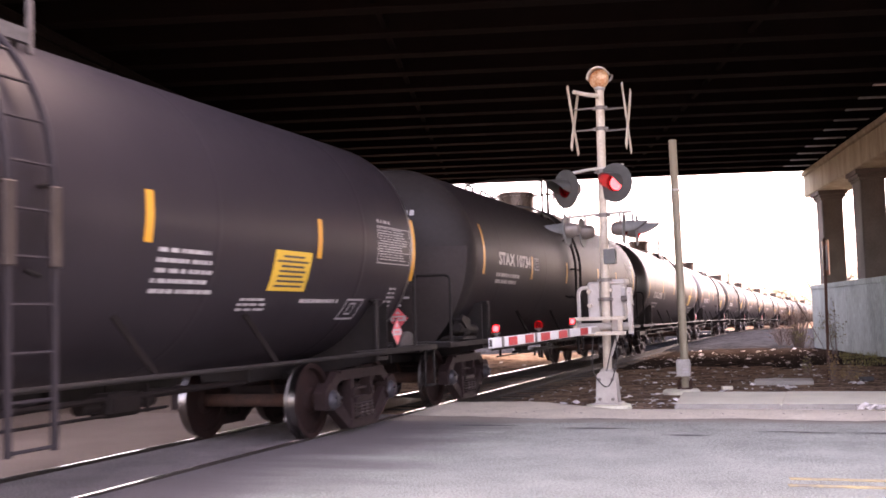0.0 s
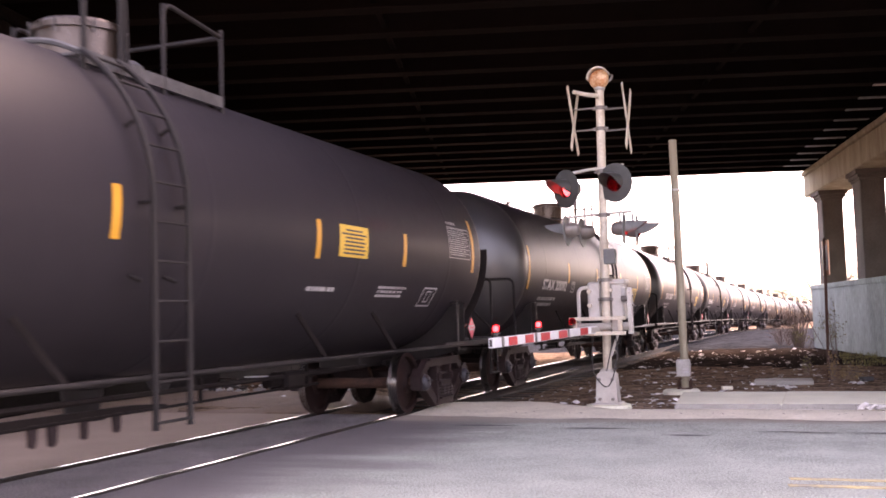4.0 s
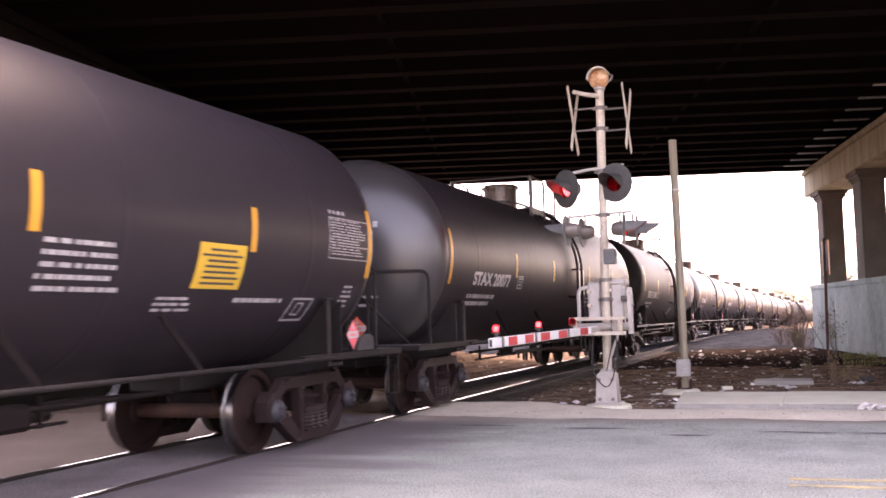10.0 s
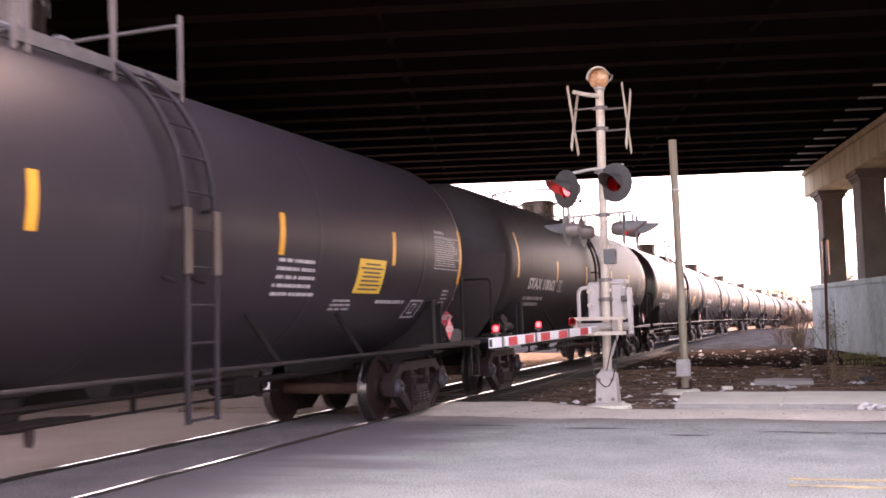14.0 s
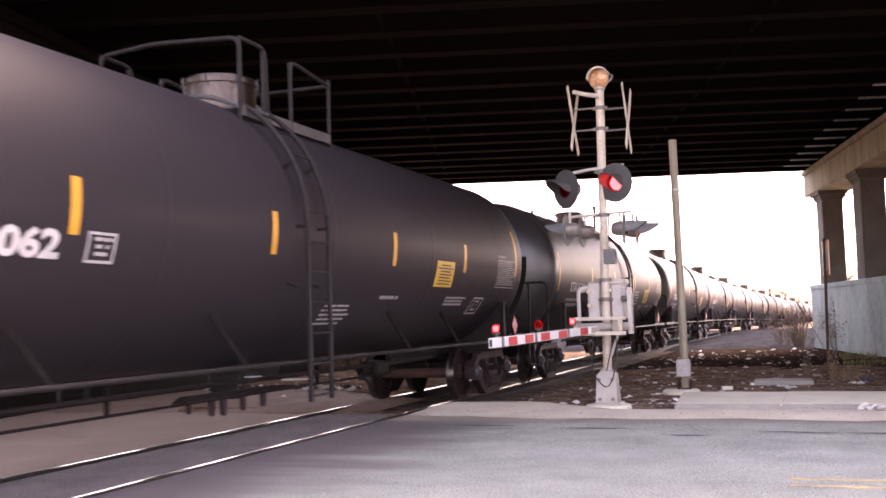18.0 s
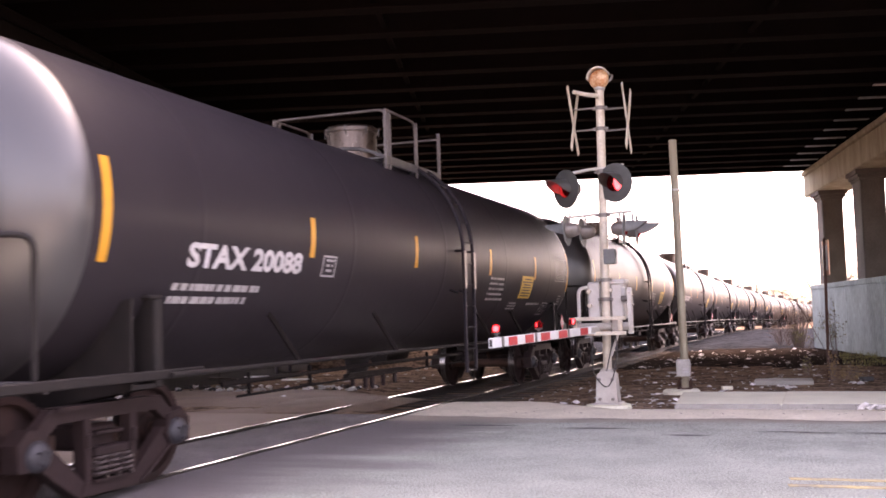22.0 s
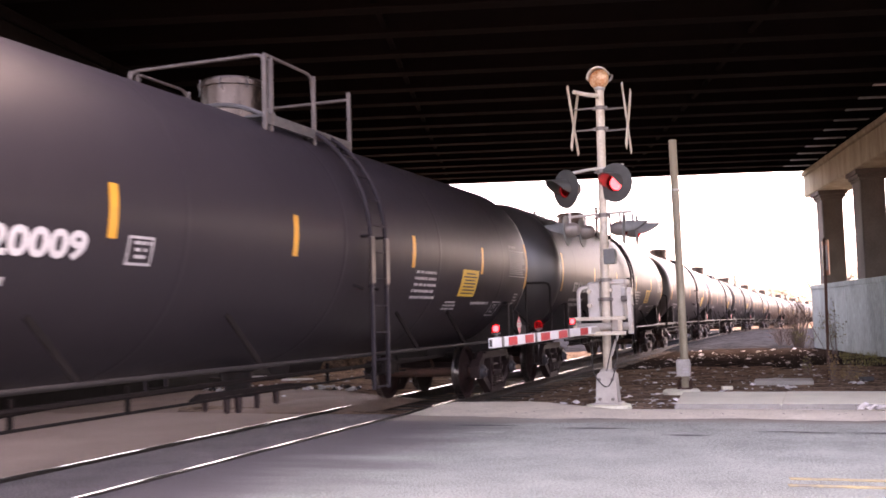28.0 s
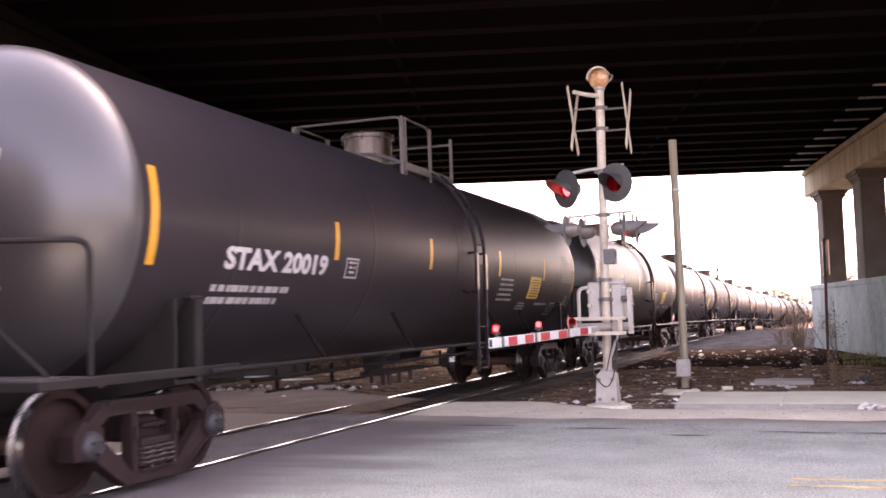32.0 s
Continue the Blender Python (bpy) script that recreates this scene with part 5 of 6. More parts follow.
def flasher(sig, at, heading, tilt, hood, r, phase):
    """A round signal: backing disc, hooded red lens, housing. It looks along the heading."""
    f = empty("flasher", pose(*at, 0, 0, -heading) @ pose(0, 0, 0, tilt))
    f.parent = sig
    rl = 0.45 * r
    bm = bmesh.new()
    ring_of(bm, [(rl, 0.012), (r, 0.0), (r + 0.004, 0.008), (r, 0.016), (rl, 0.03)], 40)
    part("backing_disc", bm, hood, f, smooth=True)
    back = 0.83 * r
    bm = lathe(bmesh.new(), [(0.0, -back), (0.055, -back + 0.005), (rl * 0.8, -back + 0.03), (rl + 0.004, -back + 0.09), (rl + 0.010, 0.03), (rl, 0.032), (rl, -0.02), (rl - 0.006, -back + 0.09), (0.05, -back + 0.02), (0.0, -back + 0.02)], 28, "Y")
    part("housing", bm, "galv" if hood == "hood_grey" else hood, f, smooth=True)
    bm = dome_of(bmesh.new(), [(rl, 0.02), (rl, 0.035), (rl * 0.8, 0.055), (rl * 0.4, 0.067), (0.001, 0.07)], 28)
    part("lens", bm, "red_glass", f, "red glass flasher lens", smooth=True)
    # glowing bulb in the housing; an added black cup turns round it, imitating flashes
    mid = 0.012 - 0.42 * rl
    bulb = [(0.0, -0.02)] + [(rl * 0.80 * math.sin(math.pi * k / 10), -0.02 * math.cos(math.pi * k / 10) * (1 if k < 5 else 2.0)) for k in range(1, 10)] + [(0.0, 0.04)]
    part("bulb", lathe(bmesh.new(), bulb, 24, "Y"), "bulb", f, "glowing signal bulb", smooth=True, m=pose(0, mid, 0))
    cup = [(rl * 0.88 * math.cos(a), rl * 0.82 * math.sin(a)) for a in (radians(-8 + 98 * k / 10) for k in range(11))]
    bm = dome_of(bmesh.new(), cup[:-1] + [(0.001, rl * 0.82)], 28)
    SHUTTERS.append((part("lamp_shield", bm, "shield_black", f, "added black shutter that turns to imitate flashing", smooth=True), (0, mid, 0), phase))
    # hood: an open half cylinder, longest at the top
    bm = bmesh.new()
    n = 18
    ring = []
    for k in range(n + 1):
        a = radians(-25 + 230 * k / n)
        c, s = math.cos(a), math.sin(a)
        ln = 0.06 + 0.31 * max(0.0, math.sin(radians(180 * k / n))) ** 0.7
        ring.append([bm.verts.new((q * c, y, q * s)) for q, y in ((0.45 * r + 0.010, 0.02), (0.45 * r + 0.008, ln), (0.45 * r + 0.014, ln), (0.45 * r + 0.018, 0.02))])
    for a, b in zip(ring, ring[1:]):
        for k in range(4):
            bm.faces.new((a[k], b[k], b[(k + 1) % 4], a[(k + 1) % 4]))
    bmesh.ops.recalc_face_normals(bm, faces=bm.faces)
    part("hood", bm, hood, f, smooth=True)
    part("stem", tube(bmesh.new(), [(0, -0.05, 0.10), (0, -0.06, 0.27)], 0.02, 7), "silver", f)


def build_gate():
    """The lowered arm: striped telescoping sections with three lamps on top."""
    a, b = Vector((3.49, 15.25, 1.16)), Vector((3.27, 10.72, 1.115))
    m = Matrix.Translation(a) @ (b - a).to_track_quat("Y", "Z").to_matrix().to_4x4()
    gate = empty("gate_arm", m)
    tagged(gate, "red and white striped crossing gate arm lowered across the street", "gate arm")
    L = (b - a).length
    part("core", new_box(-0.028, 0.028, 0.0, L, -0.056, 0.056, bevel=0.006), "white_sheet", gate)
    part("sleeve", new_box(-0.036, 0.036, -0.25, 0.35, -0.045, 0.045, bevel=0.01), "silver", gate)
    for y in (1.55, 3.0, 4.22):
        part("coupling", new_box(-0.037, 0.037, y - 0.035, y + 0.035, -0.063, 0.063, bevel=0.006), "galv", gate)
    for y0, y1 in ((0.55, 0.95), (1.62, 2.02), (2.42, 2.80), (3.10, 3.42), (3.72, 4.02)):
        for s in (1, -1):
            x = 0.0285 * s
            bm = new_box(min(x, x + 0.003 * s), max(x, x + 0.003 * s), y0, y1, -0.050, 0.050)
            part("stripe", bm, "red_sheet", gate)
    part("end_socket", new_box(-0.016, 0.016, L - 0.004, L + 0.003, -0.040, 0.040), "ink", gate)
    for y, phase in ((4.36, None), (2.80, 0), (1.25, 1)):
        lamp = empty("gate_lamp", pose(0, y, 0.06))
        lamp.parent = gate
        bm = lathe(bmesh.new(), [(0.018, 0.0), (0.018, 0.03), (0.05, 0.035), (0.05, 0.055)], 14)
        part("lamp_foot", bm, "hood", lamp, smooth=True)
        bm = lathe(bmesh.new(), [(0.042, 0.045), (0.052, 0.07), (0.050, 0.115), (0.032, 0.145), (0.0, 0.152)], 18)
        part("lens", bm, "red_glass", lamp, "red glass gate lamp", smooth=True)
        part("bulb", lathe(bmesh.new(), [(0.0, 0.066), (0.028, 0.072), (0.030, 0.11), (0.018, 0.128), (0.0, 0.132)], 16), "bulb", lamp, smooth=True)
        # added half drum that turns to hide the bulb, imitating its flash
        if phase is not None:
            SHUTTERS.append((part("lamp_shield", shutter_mesh(0.040, 0.036), "shield_black", lamp, smooth=True), (0, 0, 0.098), phase))


def build_poles():
    pole = empty("steel_pole", pose(4.385, 18.41, -0.02))
    tagged(pole, "bare grey galvanised steel pole on a concrete footing", "pole")
    part("shaft", tube(bmesh.new(), [(0.02, 0, 0.05), (0.0, 0, 2.2), (-0.02, 0, 4.50)], 0.070, 16), "pole", pole, smooth=True)
    part("cap", lathe(bmesh.new(), [(0.072, 4.46), (0.073, 4.50), (0.065, 4.512), (0, 4.516)], 16), "pole", pole, smooth=True, m=pose(-0.02, 0, 0))
    bm = lathe(bmesh.new(), [(0.34, -0.2), (0.33, 0.0), (0.29, 0.03), (0.0, 0.04)], 22)
    part("footing", bm, "pavement", pole, smooth=True, m=pose(-0.06, 0, 0))
    bm = new_box(-0.13, 0.13, -0.13, 0.13, 0.03, 0.06, bevel=0.01)
    part("base_plate", bm, "rust", pole)
    for x in (-0.1, 0.1):
        for y in (-0.1, 0.1):
            part("anchor_bolt", tube(bmesh.new(), [(x, y, 0.05), (x, y, 0.20)], 0.016, 7), "rust", pole)
    bm = new_box(-0.12, 0.12, -0.14, 0.0, 0.26, 0.56, bevel=0.015)
    part("terminal_box", bm, "box_grey", pole)
    for dz in (0.0, 0.05):
        part("terminal_label", new_box(0.0, 0.10, -0.146, -0.142, 0.33 + dz, 0.355 + dz), "white", pole)
    part("strap", lathe(bmesh.new(), [(0.073, -0.02), (0.08, -0.018), (0.08, 0.018), (0.073, 0.02)], 16), "silver", pole, m=pose(0.0, 0, 3.6))
    post = empty("sign_post", pose(6.80, 22.25, -0.2))
    tagged(post, "rusty thin steel post with a narrow sign seen edge-on", "sign post")
    bm = bmesh.new()
    prism(bm, [(-0.03, -0.03), (0.03, -0.03), (0.03, 0.03), (0.02, 0.03), (0.012, -0.018), (-0.012, -0.018), (-0.02, 0.03), (-0.03, 0.03)], 0, 3.0, "XY")
    part("upright", bm, "rust", post, m=pose(0, 0, 0, 0, 1.2, 0))
    bm = new_box(-0.012, 0.012, -0.30, 0.30, 2.24, 2.96, bevel=0.003)
    part("sign_plate", bm, "orange", post, "pale orange-edged sign plate", m=pose(0.075, 0.04, 0, 0, 0, 11))
    for x in (-1, 1):
        part("sign_face", new_box(min(x * 0.0122, x * 0.015), max(x * 0.0122, x * 0.015), -0.22, 0.22, 2.34, 2.86), "white_sheet", post, m=pose(0.075, 0.04, 0, 0, 0, 11))


build_signal()
build_gate()
build_poles()


# ---------------------------------------------------------------- clutter and plants
def crumple(bm, x, y, z, size, r, flat=0.5, mat=0):
    """A small torn, folded scrap."""
    n = r.randint(5, 8)
    ring = []
    for k in range(n):
        a = 2 * math.pi * k / n
        q = size * r.uniform(0.5, 1.1)
        ring.append(bm.verts.new((x + q * math.cos(a), y + q * math.sin(a) * 0.8, z + r.uniform(0, size * flat))))
    mid = bm.verts.new((x + r.uniform(-0.2, 0.2) * size, y, z + size * flat * r.uniform(0.5, 1.3)))
    for k in range(n):
        f = bm.faces.new((ring[k], ring[(k + 1) % n], mid))
        f.material_index = mat


def pebble(bm, x, y, z, size, r):
    pts = []
    for a, b, c in ((1, 0, 0), (-1, 0, 0), (0, 1, 0), (0, -1, 0), (0, 0, 1)):
        q = size * r.uniform(0.6, 1.1)
        pts.append(bm.verts.new((x + a * q, y + b * q, z + c * q * 0.7)))
    for i, j in ((0, 2), (2, 1), (1, 3), (3, 0)):
        bm.faces.new((pts[i], pts[j], pts[4]))


def ground_at(x, y):
    return rough_ground(x, y)


def build_litter():
    r = random.Random(11)
    bm = bmesh.new()
    for _ in range(230):
        y = 15.9 + 26 * r.random() ** 1.5
        x = r.uniform(1.5, 6.6)
        if 4.6 < x and y < 16.8:
            continue
        crumple(bm, x, y, ground_at(x, y) + 0.009, r.choice((0.03, 0.04, 0.05, 0.06, 0.08, 0.12)), r)
    for _ in range(420):
        y = 15.7 + 22 * r.random() ** 1.6
        x = r.uniform(1.3, 8.2)
        if 4.4 < x and y < 17.7:
            continue
        crumple(bm, x, y, ground_at(x, y) + 0.008, 0.014 + 0.022 * r.random(), r)
    for _ in range(90):
        x, y = r.uniform(-8, -2.0), r.uniform(17, 34)
        crumple(bm, x, y, ground_at(x, y) + 0.004, r.choice((0.03, 0.05, 0.07, 0.1)), r)
    tagged(link("litter_scraps", bm, "litter"), "scattered white scraps of litter on the dirt", "litter", kind="stuff")
    bm = bmesh.new()
    for _ in range(2600):
        y = 15.3 + 24 * r.random() ** 1.8
        x = r.uniform(0.9, 8.5)
        if x > 4.6 and y < 16.8:
            continue
        pebble(bm, x, y, ground_at(x, y) - 0.004, 0.012 + 0.035 * r.random() ** 3, r)
    for _ in range(900):
        x, y = r.uniform(-7, -1.2), r.uniform(14.5, 32)
        pebble(bm, x, y, ground_at(x, y) - 0.004, 0.012 + 0.04 * r.random() ** 3, r)
    for _ in range(260):
        x = r.uniform(0.9, 9.5)
        pebble(bm, x, 14.6 + r.uniform(-0.35, 0.7) - 0.1 * (x > 4), -0.004, 0.006 + 0.012 * r.random() ** 2, r)
    tagged(link("grit", bm, "stone"), "loose pebbles and broken brick on the dirt", "gravel", kind="stuff")
    # larger rubbish
    for name, x, y, size, label, mat in (("plastic_bag", 4.66, 17.9, 0.11, "crumpled white plastic bag beside the pavement", "litter"),
                                         ("paper_sheet", 2.93, 19.4, 0.10, "torn white paper on the dirt", "litter"),
                                         ("plastic_bag", 7.30, 14.75, 0.16, "dirty white plastic bag in the gutter", "litter"),
                                         ("plastic_bag", 7.32, 20.6, 0.14, "crumpled white plastic bag on the dirt", "litter"),
                                         ("paper_sheet", 6.0, 20.0, 0.08, "white scrap of card on the dirt", "litter")):
        bm = bmesh.new()
        for _ in range(16):
            crumple(bm, r.uniform(-size, size), r.uniform(-size, size) * 0.6, r.uniform(0, 0.25) * size, size * r.uniform(0.25, 0.5), r, 0.8)
        z = -0.005 if y < 15 else ground_at(x, y)
        tagged(link(name, bm, mat, m=pose(x, y, z + 0.002)), label, "litter")
    # concrete slab lying on the dirt
    bm = new_box(-0.56, 0.56, -0.40, 0.40, -0.12, 0.05, bevel=0.02)
    tagged(link("concrete_slab", bm, "concrete", m=pose(5.95, 21.4, -0.085, 0, 0, 2)), "low square concrete slab set in the dirt", "slab")
    bm = new_box(-0.10, 0.10, -0.05, 0.05, 0, 0.07, bevel=0.01)
    tagged(link("broken_brick", bm, "pavement", m=pose(5.06, 19.0, ground_at(5.06, 19.0) + 0.01, 0, 0, 20)), "broken pale brick lying on the dirt", "brick")
    bm = new_box(-0.13, 0.13, -0.07, 0.07, 0, 0.09, bevel=0.02)
    tagged(link("black_box", bm, "rubber", m=pose(7.5, 21.6, ground_at(7.5, 21.6) + 0.01, 0, 0, 30)), "small black discarded box on the dirt", "rubbish")
    # heap of rubbish and boards beyond the track
    heap = empty("rubbish_heap", pose(-5.0, 19.6, ground_at(-5.0, 19.6)))
    tagged(heap, "heap of dumped rubbish, bags and boards beyond the track", "rubbish heap")
    for k in range(44):
        x, y = r.uniform(-2.2, 2.6), r.uniform(-0.6, 0.7)
        bm = bmesh.new()
        for _ in range(4):
            crumple(bm, r.uniform(-0.08, 0.08), r.uniform(-0.08, 0.08), 0, r.uniform(0.04, 0.10), r, 0.9)
        part("bag", bm, r.choice(("litter", "rubber", "rubber", "tie", "box_grey")), heap, m=pose(x, y, 0.0))
    for k in range(5):
        bm = new_box(-0.35, 0.35, -0.05, 0.05, 0, 0.03, bevel=0.005)
        part("board", bm, r.choice(("pavement", "tie", "litter")), heap, m=pose(r.uniform(-1.4, 1.8), r.uniform(-0.6, 0.4), 0.10 + 0.05 * k, r.uniform(-6, 6), r.uniform(-8, 8), r.uniform(-30, 30)))
    # dirt drifted over the far rail beside the street
    bm = grid_sheet(0, 1, 0, 1, 8, 30, lambda x, y: 0)
    for v in bm.verts:
        s = 14.6 + 3.2 * v.co.y
        side = -2.7 + 2.4 * v.co.x
        top = math.sin(math.pi * min(v.co.y, 1.0)) ** 0.5 * max(math.sin(math.pi * v.co.x), 0.0) ** 0.4
        v.co = (side, s, -0.11 + 0.135 * top + 0.012 * noise.noise((side * 3, s * 3, 0)))
    tagged(link("dirt_drift", bm, "sand", smooth=True), "sandy dirt drifted over the rail", "dirt", kind="structure")
    # sandy ground beyond the track
    bm = grid_sheet(0, 1, 0, 1, 30, 60, lambda x, y: 0)
    for v in bm.verts:
        x, y = -8.6 + 7.3 * v.co.x, 14.0 + 6.0 * v.co.y + 0.8 * noise.noise((v.co.x * 5, 0, 9)) * v.co.y
        edge = min(v.co.x, 1 - v.co.x, 1 - v.co.y) * 8
        v.co = (x + 0.4 * noise.noise((y * 0.7, 3, 0)) * (v.co.x > 0.9), y, rough_ground(x, y) + 0.03 + 0.02 * noise.noise((x, y, 7)) - (0.08 * (1 - edge) if edge < 1 else 0) - 0.05 * max(0.0, noise.noise((x * 0.4, y * 0.4, 2))))
    tagged(link("sandy_ground", bm, "sand", smooth=True), "sandy orange-brown dirt beyond the track", "dirt", kind="structure")
    # weedy bank along the far left edge of the bridge
    bm = grid_sheet(0, 1, 0, 1, 60, 10, lambda x, y: 0)
    for v in bm.verts:
        x = -40 + 36.4 * v.co.x
        y = 31.5 + 0.28 * (x + 4) + 5.0 * v.co.y
        rise = math.sin(math.pi * v.co.y) ** 0.8 * min(1.0, (1 - v.co.x) * 9) * (0.95 + 0.25 * noise.noise((x * 0.6, y * 0.6, 4)))
        v.co = (x, y, rough_ground(x, y) - 0.05 + rise + 0.06 * noise.noise((x * 2.2, y * 2.2, 1)))
    tagged(link("dirt_bank", bm, "dirt", smooth=True), "low dark bank of dumped dirt beyond the track", "bank", kind="structure")
    # dark sheet painting the bridge's shade on the dirt, towards its far edge
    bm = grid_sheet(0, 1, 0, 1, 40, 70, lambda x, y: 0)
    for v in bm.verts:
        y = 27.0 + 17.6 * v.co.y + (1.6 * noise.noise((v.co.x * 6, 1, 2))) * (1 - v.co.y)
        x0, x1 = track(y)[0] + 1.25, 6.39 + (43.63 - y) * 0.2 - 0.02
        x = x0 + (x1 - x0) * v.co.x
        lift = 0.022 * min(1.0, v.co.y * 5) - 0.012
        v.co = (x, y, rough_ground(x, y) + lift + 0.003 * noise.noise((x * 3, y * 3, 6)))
    tagged(link("cinder_ground", bm, "cinder", smooth=True), "dirt under the far edge of the bridge, coloured dark for its shade", "dirt", kind="structure")
    # cracks and patches in the asphalt
    for k, (x0, x1, y) in enumerate(((1.9, 3.0, 12.75), (3.6, 4.5, 12.55), (5.9, 6.9, 12.35), (4.9, 5.5, 11.95), (6.9, 8.4, 12.35))):
        bm = bmesh.new()
        n = 14
        row = []
        for i in range(n + 1):
            x = x0 + (x1 - x0) * i / n
            w = 0.055 * math.sin(math.pi * i / n) * (0.6 + 0.6 * r.random()) + 0.002
            yy = y + 0.05 * noise.noise((x * 2, k, 0))
            row.append((bm.verts.new((x, yy - w, fall(yy) - 0.008)), bm.verts.new((x, yy + w, fall(yy) - 0.008))))
        for a, b in zip(row, row[1:]):
            bm.faces.new((a[0], b[0], b[1], a[1]))
        tagged(link("tar_patch", bm, "tar"), "dark tar seam in the asphalt", "road patch", kind="structure")


def leaf_cloud(bm, points, size, r, mat=0):
    for p in points:
        d = Vector((r.gauss(0, 1), r.gauss(0, 1), r.gauss(0, 0.7))).normalized()
        u = d.cross(Vector((0.3, 0.2, 0.9))).normalized()
        w = d.cross(u)
        s = size * r.uniform(0.6, 1.4)
        vs = [bm.verts.new(p + u * (s * a) + w * (s * b)) for a, b in ((-0.5, 0), (0, -0.32), (0.6, 0), (0, 0.32))]
        f = bm.faces.new(vs)
        f.material_index = mat


def build_shrub(name, at, height, spread, stems, leaves, size, leaf, label, seed, category="shrub", lean=0.0):
    r = random.Random(seed)
    sh = empty(name, pose(*at))
    tagged(sh, label, category)
    tips = []
    bm = bmesh.new()
    for _ in range(stems):
        a = r.uniform(0, 2 * math.pi)
        top = Vector((math.cos(a) * spread * r.uniform(0.2, 1) + lean, math.sin(a) * spread * r.uniform(0.2, 1), height * r.uniform(0.55, 1.0)))
        base = Vector((math.cos(a) * spread * 0.2, math.sin(a) * spread * 0.2, -0.03))
        mid = base.lerp(top, 0.5) + Vector((r.uniform(-1, 1), r.uniform(-1, 1), 0.3)) * spread * 0.15
        pts = [base, mid, top]
        tube(bm, pts, 0.005 * height ** 0.5 + 0.002, 4, 0.002)
        for t in (0.35, 0.5, 0.65, 0.8):
            p = base.lerp(mid, t * 2) if t < 0.5 else mid.lerp(top, t * 2 - 1)
            q = p + Vector((r.gauss(0, 1), r.gauss(0, 1), r.uniform(0.1, 1))) * spread * 0.28
            tube(bm, [p, q], 0.005, 3, 0.002)
            tips += [p.lerp(q, r.random()) for _ in range(3)] + [q]
        tips += [mid.lerp(top, r.random()) for _ in range(4)]
    tagged(part("stem", bm, "twig", sh), kind="stuff")
    bm = bmesh.new()
    pts = [r.choice(tips) + Vector((r.gauss(0, 1), r.gauss(0, 1), r.gauss(0, 1))) * spread * 0.10 for _ in range(leaves)]
    leaf_cloud(bm, pts, size, r)
    tagged(part("foliage", bm, leaf, sh), kind="stuff")
    return sh


def build_tree(at, height, crown, leaf, label, seed):
    """A tapered trunk, forking limbs and a crown of many small leaves with gaps."""
    r = random.Random(seed)
    tree = empty("tree", pose(*at))
    tagged(tree, label, "tree")
    part("trunk", tube(bmesh.new(), [(0, 0, -0.2), (0.05, 0, height * 0.3), (0.0, 0.1, height * 0.6), (0.1, 0.05, height * 0.85)], 0.035 * height, 8, 0.008 * height), "twig", tree, smooth=True)
    tips = []
    for k in range(11):
        z = height * r.uniform(0.28, 0.8)
        a = r.uniform(0, 2 * math.pi)
        q = Vector((math.cos(a) * crown * r.uniform(0.5, 1), math.sin(a) * crown * r.uniform(0.5, 1), z + height * r.uniform(0.08, 0.25)))
        part("limb", tube(bmesh.new(), [(0, 0, z), Vector((0, 0, z)).lerp(q, 0.5) + Vector((0, 0, 0.1)), q], 0.014 * height, 5, 0.004 * height), "twig", tree)
        tips += [Vector((0, 0, z)).lerp(q, t) for t in (0.55, 0.75, 0.9, 1.0)]
    tips.append(Vector((0, 0, height * 0.95)))
    bm = bmesh.new()
    pts = [r.choice(tips) + Vector((r.gauss(0, 1), r.gauss(0, 1), r.gauss(0, 0.8))) * crown * 0.22 for _ in range(4500)]
    leaf_cloud(bm, pts, 0.022 * height, r)
    tagged(part("crown", bm, leaf, tree), kind="stuff")


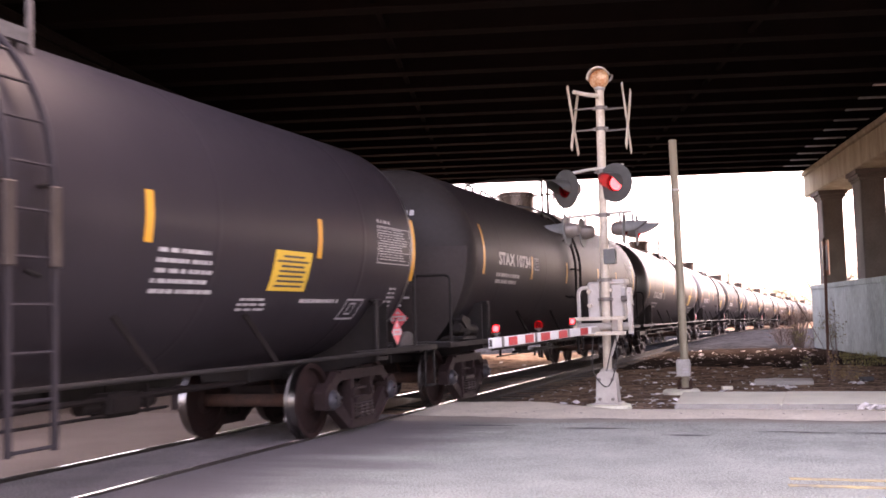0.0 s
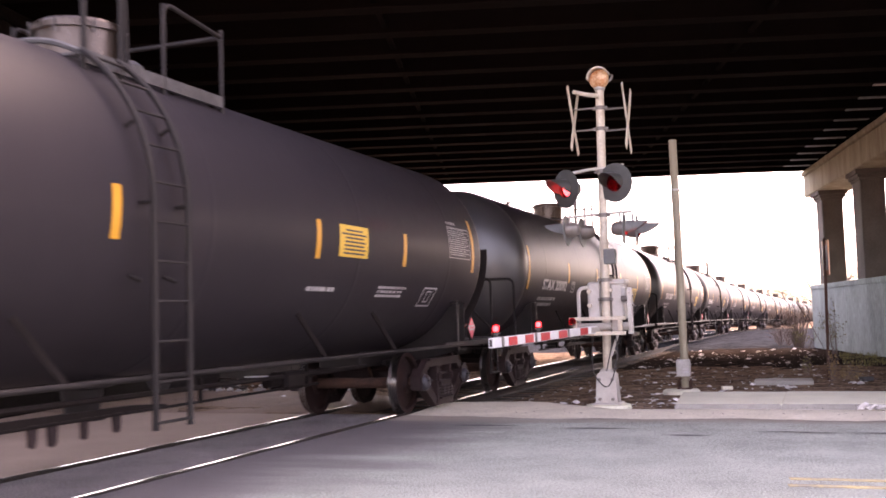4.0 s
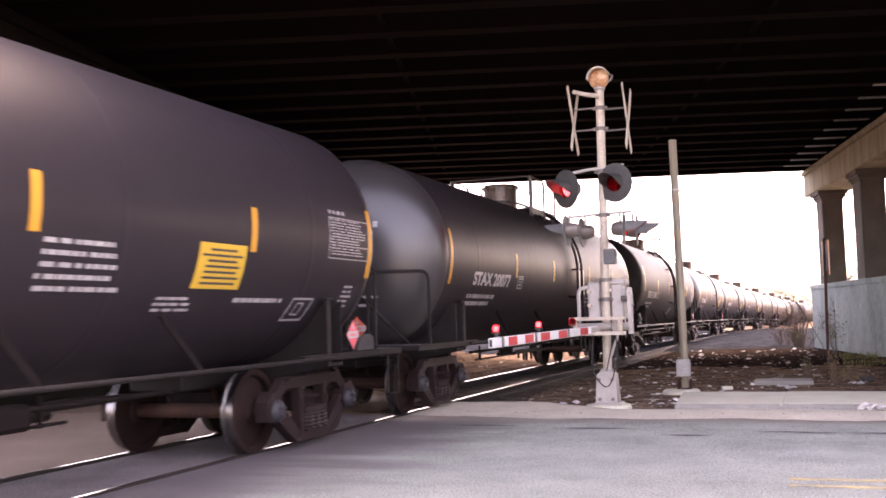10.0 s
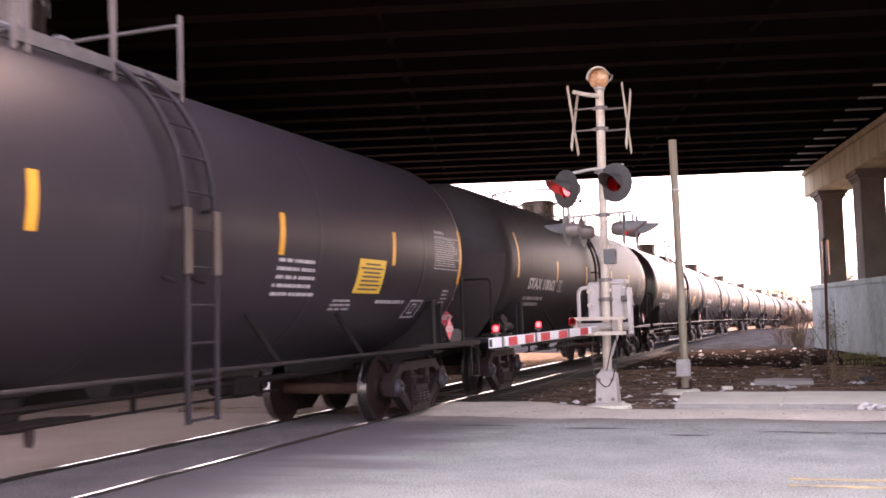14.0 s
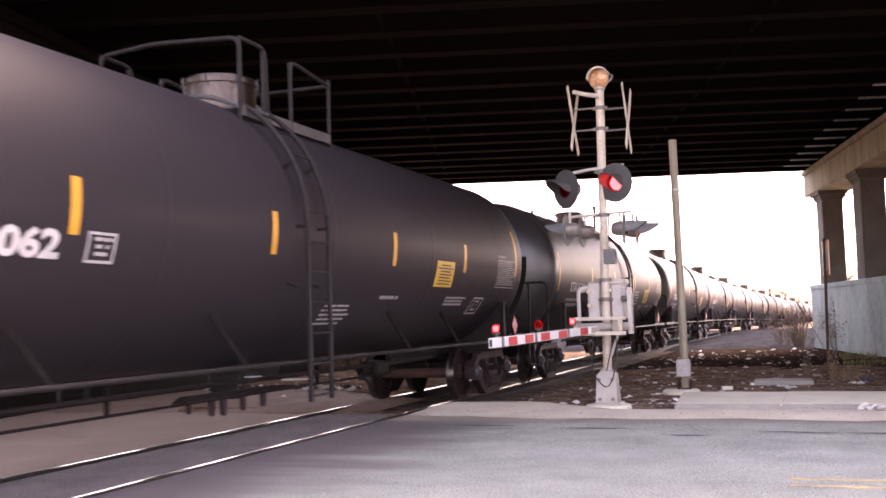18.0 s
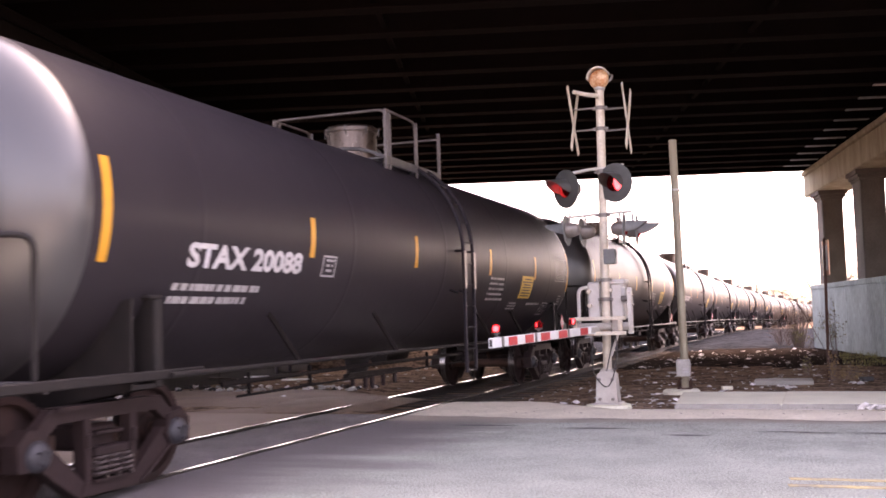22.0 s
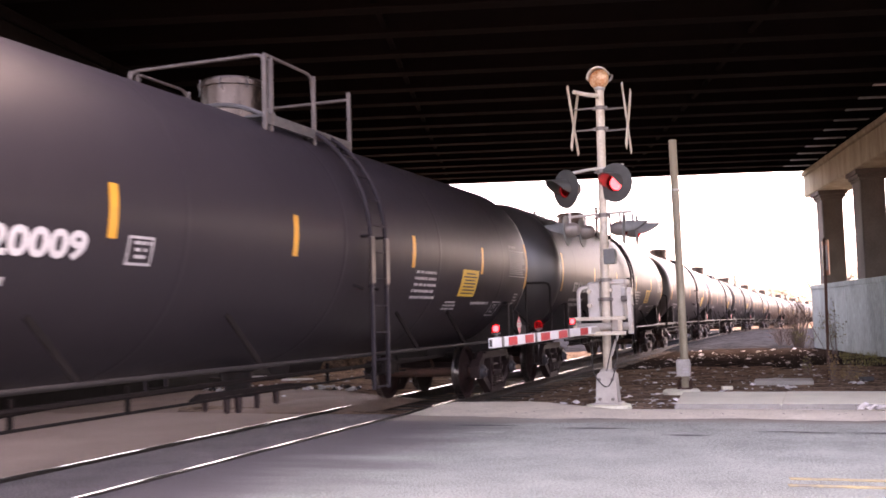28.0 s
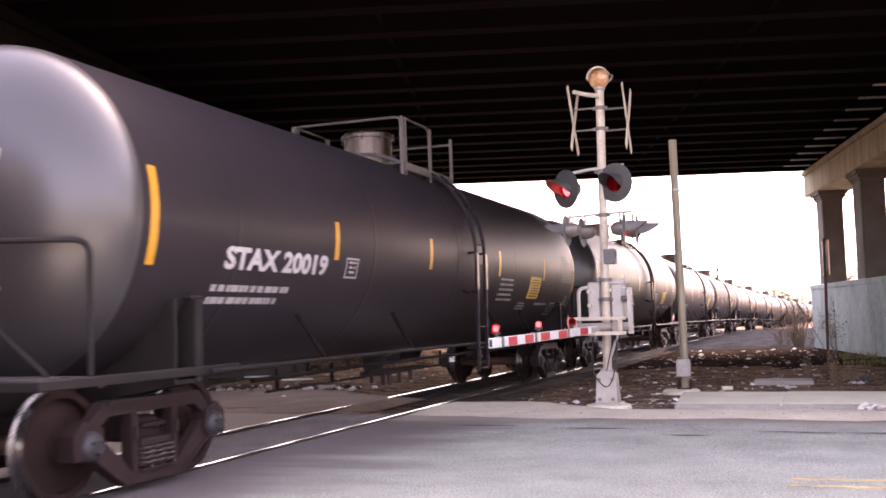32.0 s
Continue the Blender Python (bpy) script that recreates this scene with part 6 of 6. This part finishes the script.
def build_plants():
    # dry brush at the end of the pier wall
    build_shrub("dry_brush", (5.80, 44.2, -0.33), 2.6, 0.75, 64, 300, 0.04, "brush", "tangled dry brush beside the end of the pier wall", 21)
    build_shrub("dry_brush", (5.2, 45.6, -0.36), 1.3, 0.8, 46, 300, 0.04, "brush", "low dry brush at the edge of the gravel", 22)
    build_shrub("dry_brush", (6.05, 42.2, -0.30), 1.1, 0.6, 14, 350, 0.05, "leaf", "weedy brush against the pier wall", 23)
    build_shrub("weed_clump", (6.86, 22.15, -0.22), 0.75, 0.15, 12, 150, 0.04, "leaf_dry", "dry golden weeds round the rusty post", 24, "weeds")
    build_shrub("weed_clump", (6.35, 24.5, -0.22), 0.6, 0.14, 7, 70, 0.04, "leaf", "thin green weeds in the dirt", 25, "weeds")
    build_shrub("weed_clump", (7.15, 36.4, -0.26), 2.0, 0.55, 12, 260, 0.06, "leaf", "sparse vine-like weeds against the concrete wall", 26, "weeds")
    build_shrub("weed_clump", (7.25, 22.6, -0.22), 0.5, 0.35, 10, 160, 0.04, "leaf_dry", "low dry weeds on the dirt", 27, "weeds")
    # fallen branch against the wall
    bm = tube(bmesh.new(), bent([(-0.5, 0, 1.9), (-0.1, 0.05, 1.2), (0.45, 0, 0.0)], 0.3), 0.03, 6, 0.012)
    tagged(link("fallen_branch", bm, "twig", m=pose(6.35, 41.0, -0.32)), "dead branch leaning by the pier wall", "branch")
    r = random.Random(31)
    bm = bmesh.new()
    for _ in range(2600):
        x, y = r.uniform(7.2, 9.6), r.uniform(28.5, 36)
        if (x - 6.39) * math.cos(radians(11.3)) + (y - 43.63) * math.sin(radians(11.3)) > -0.05 or noise.noise((x * 1.2, y * 1.2, 0)) < r.uniform(-0.1, 0.4):
            continue
        z = ground_at(x, y)
        h = r.uniform(0.04, 0.20)
        dx, dy = r.uniform(-0.05, 0.05), r.uniform(-0.05, 0.05)
        bm.faces.new([bm.verts.new((x - 0.008, y, z)), bm.verts.new((x + 0.008, y, z)), bm.verts.new((x + dx, y + dy, z + h))])
    tagged(link("grass", bm, "leaf"), "rough green grass at the foot of the wall", "grass", kind="stuff")
    # far trees beyond the yard
    for k, (x, y, h, c, leaf) in enumerate(((9.0, 96, 5.6, 2.3, "leaf_dry"), (11, 230, 9, 4.5, "leaf"), (5, 240, 8.5, 4.5, "leaf"), (-1, 250, 8, 4.5, "leaf"), (-8, 255, 7.5, 4.2, "leaf"), (17, 225, 9, 4.5, "leaf_dry"), (-15, 260, 7, 4, "leaf"))):
        build_tree((x, y, -0.9 if y < 100 else -1.3), h, c, "leaf_far", "yellowing tree in the hazy distance" if leaf == "leaf_dry" else "green tree in the hazy distance", 40 + k)


build_litter()
build_plants()


def motions():
    times = [float(t) for t in range(33)]
    for car, n in CARS:
        rows = []
        for t in times:
            s = CAR_0 + PITCH * n + CAR_SLIP.get(n, 0.0) - gone(t)
            x, y, h = track(s)
            slope = math.degrees(math.atan(fall(s + 1) - fall(s)))
            rows.append((t, pose(x, y, fall(s), slope, 0, -math.degrees(h))))
        walk(car, rows)
        if n <= 8:
            for ob in [o for o in car.children if o.name.startswith("wheelset")]:
                base = ob.matrix_basis.translation.copy()
                spin = [(0.15 * k, pose(*base, math.degrees(gone(0.15 * k) / WHEEL_R) % 360.0)) for k in range(214)]
                spin.append((32.0, pose(*base, math.degrees(gone(32.0) / WHEEL_R) % 360.0)))
                walk(ob, spin)
    # each added shutter makes half a turn at every flash
    for ob, at, phase in SHUTTERS:
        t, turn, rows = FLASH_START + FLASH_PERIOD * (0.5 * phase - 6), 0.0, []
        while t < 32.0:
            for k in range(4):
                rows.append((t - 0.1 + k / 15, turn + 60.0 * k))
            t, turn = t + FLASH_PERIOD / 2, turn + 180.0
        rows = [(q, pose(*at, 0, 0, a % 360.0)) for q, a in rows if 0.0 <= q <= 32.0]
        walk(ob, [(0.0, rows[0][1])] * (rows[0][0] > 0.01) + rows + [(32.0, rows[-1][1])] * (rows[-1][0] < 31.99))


motions()
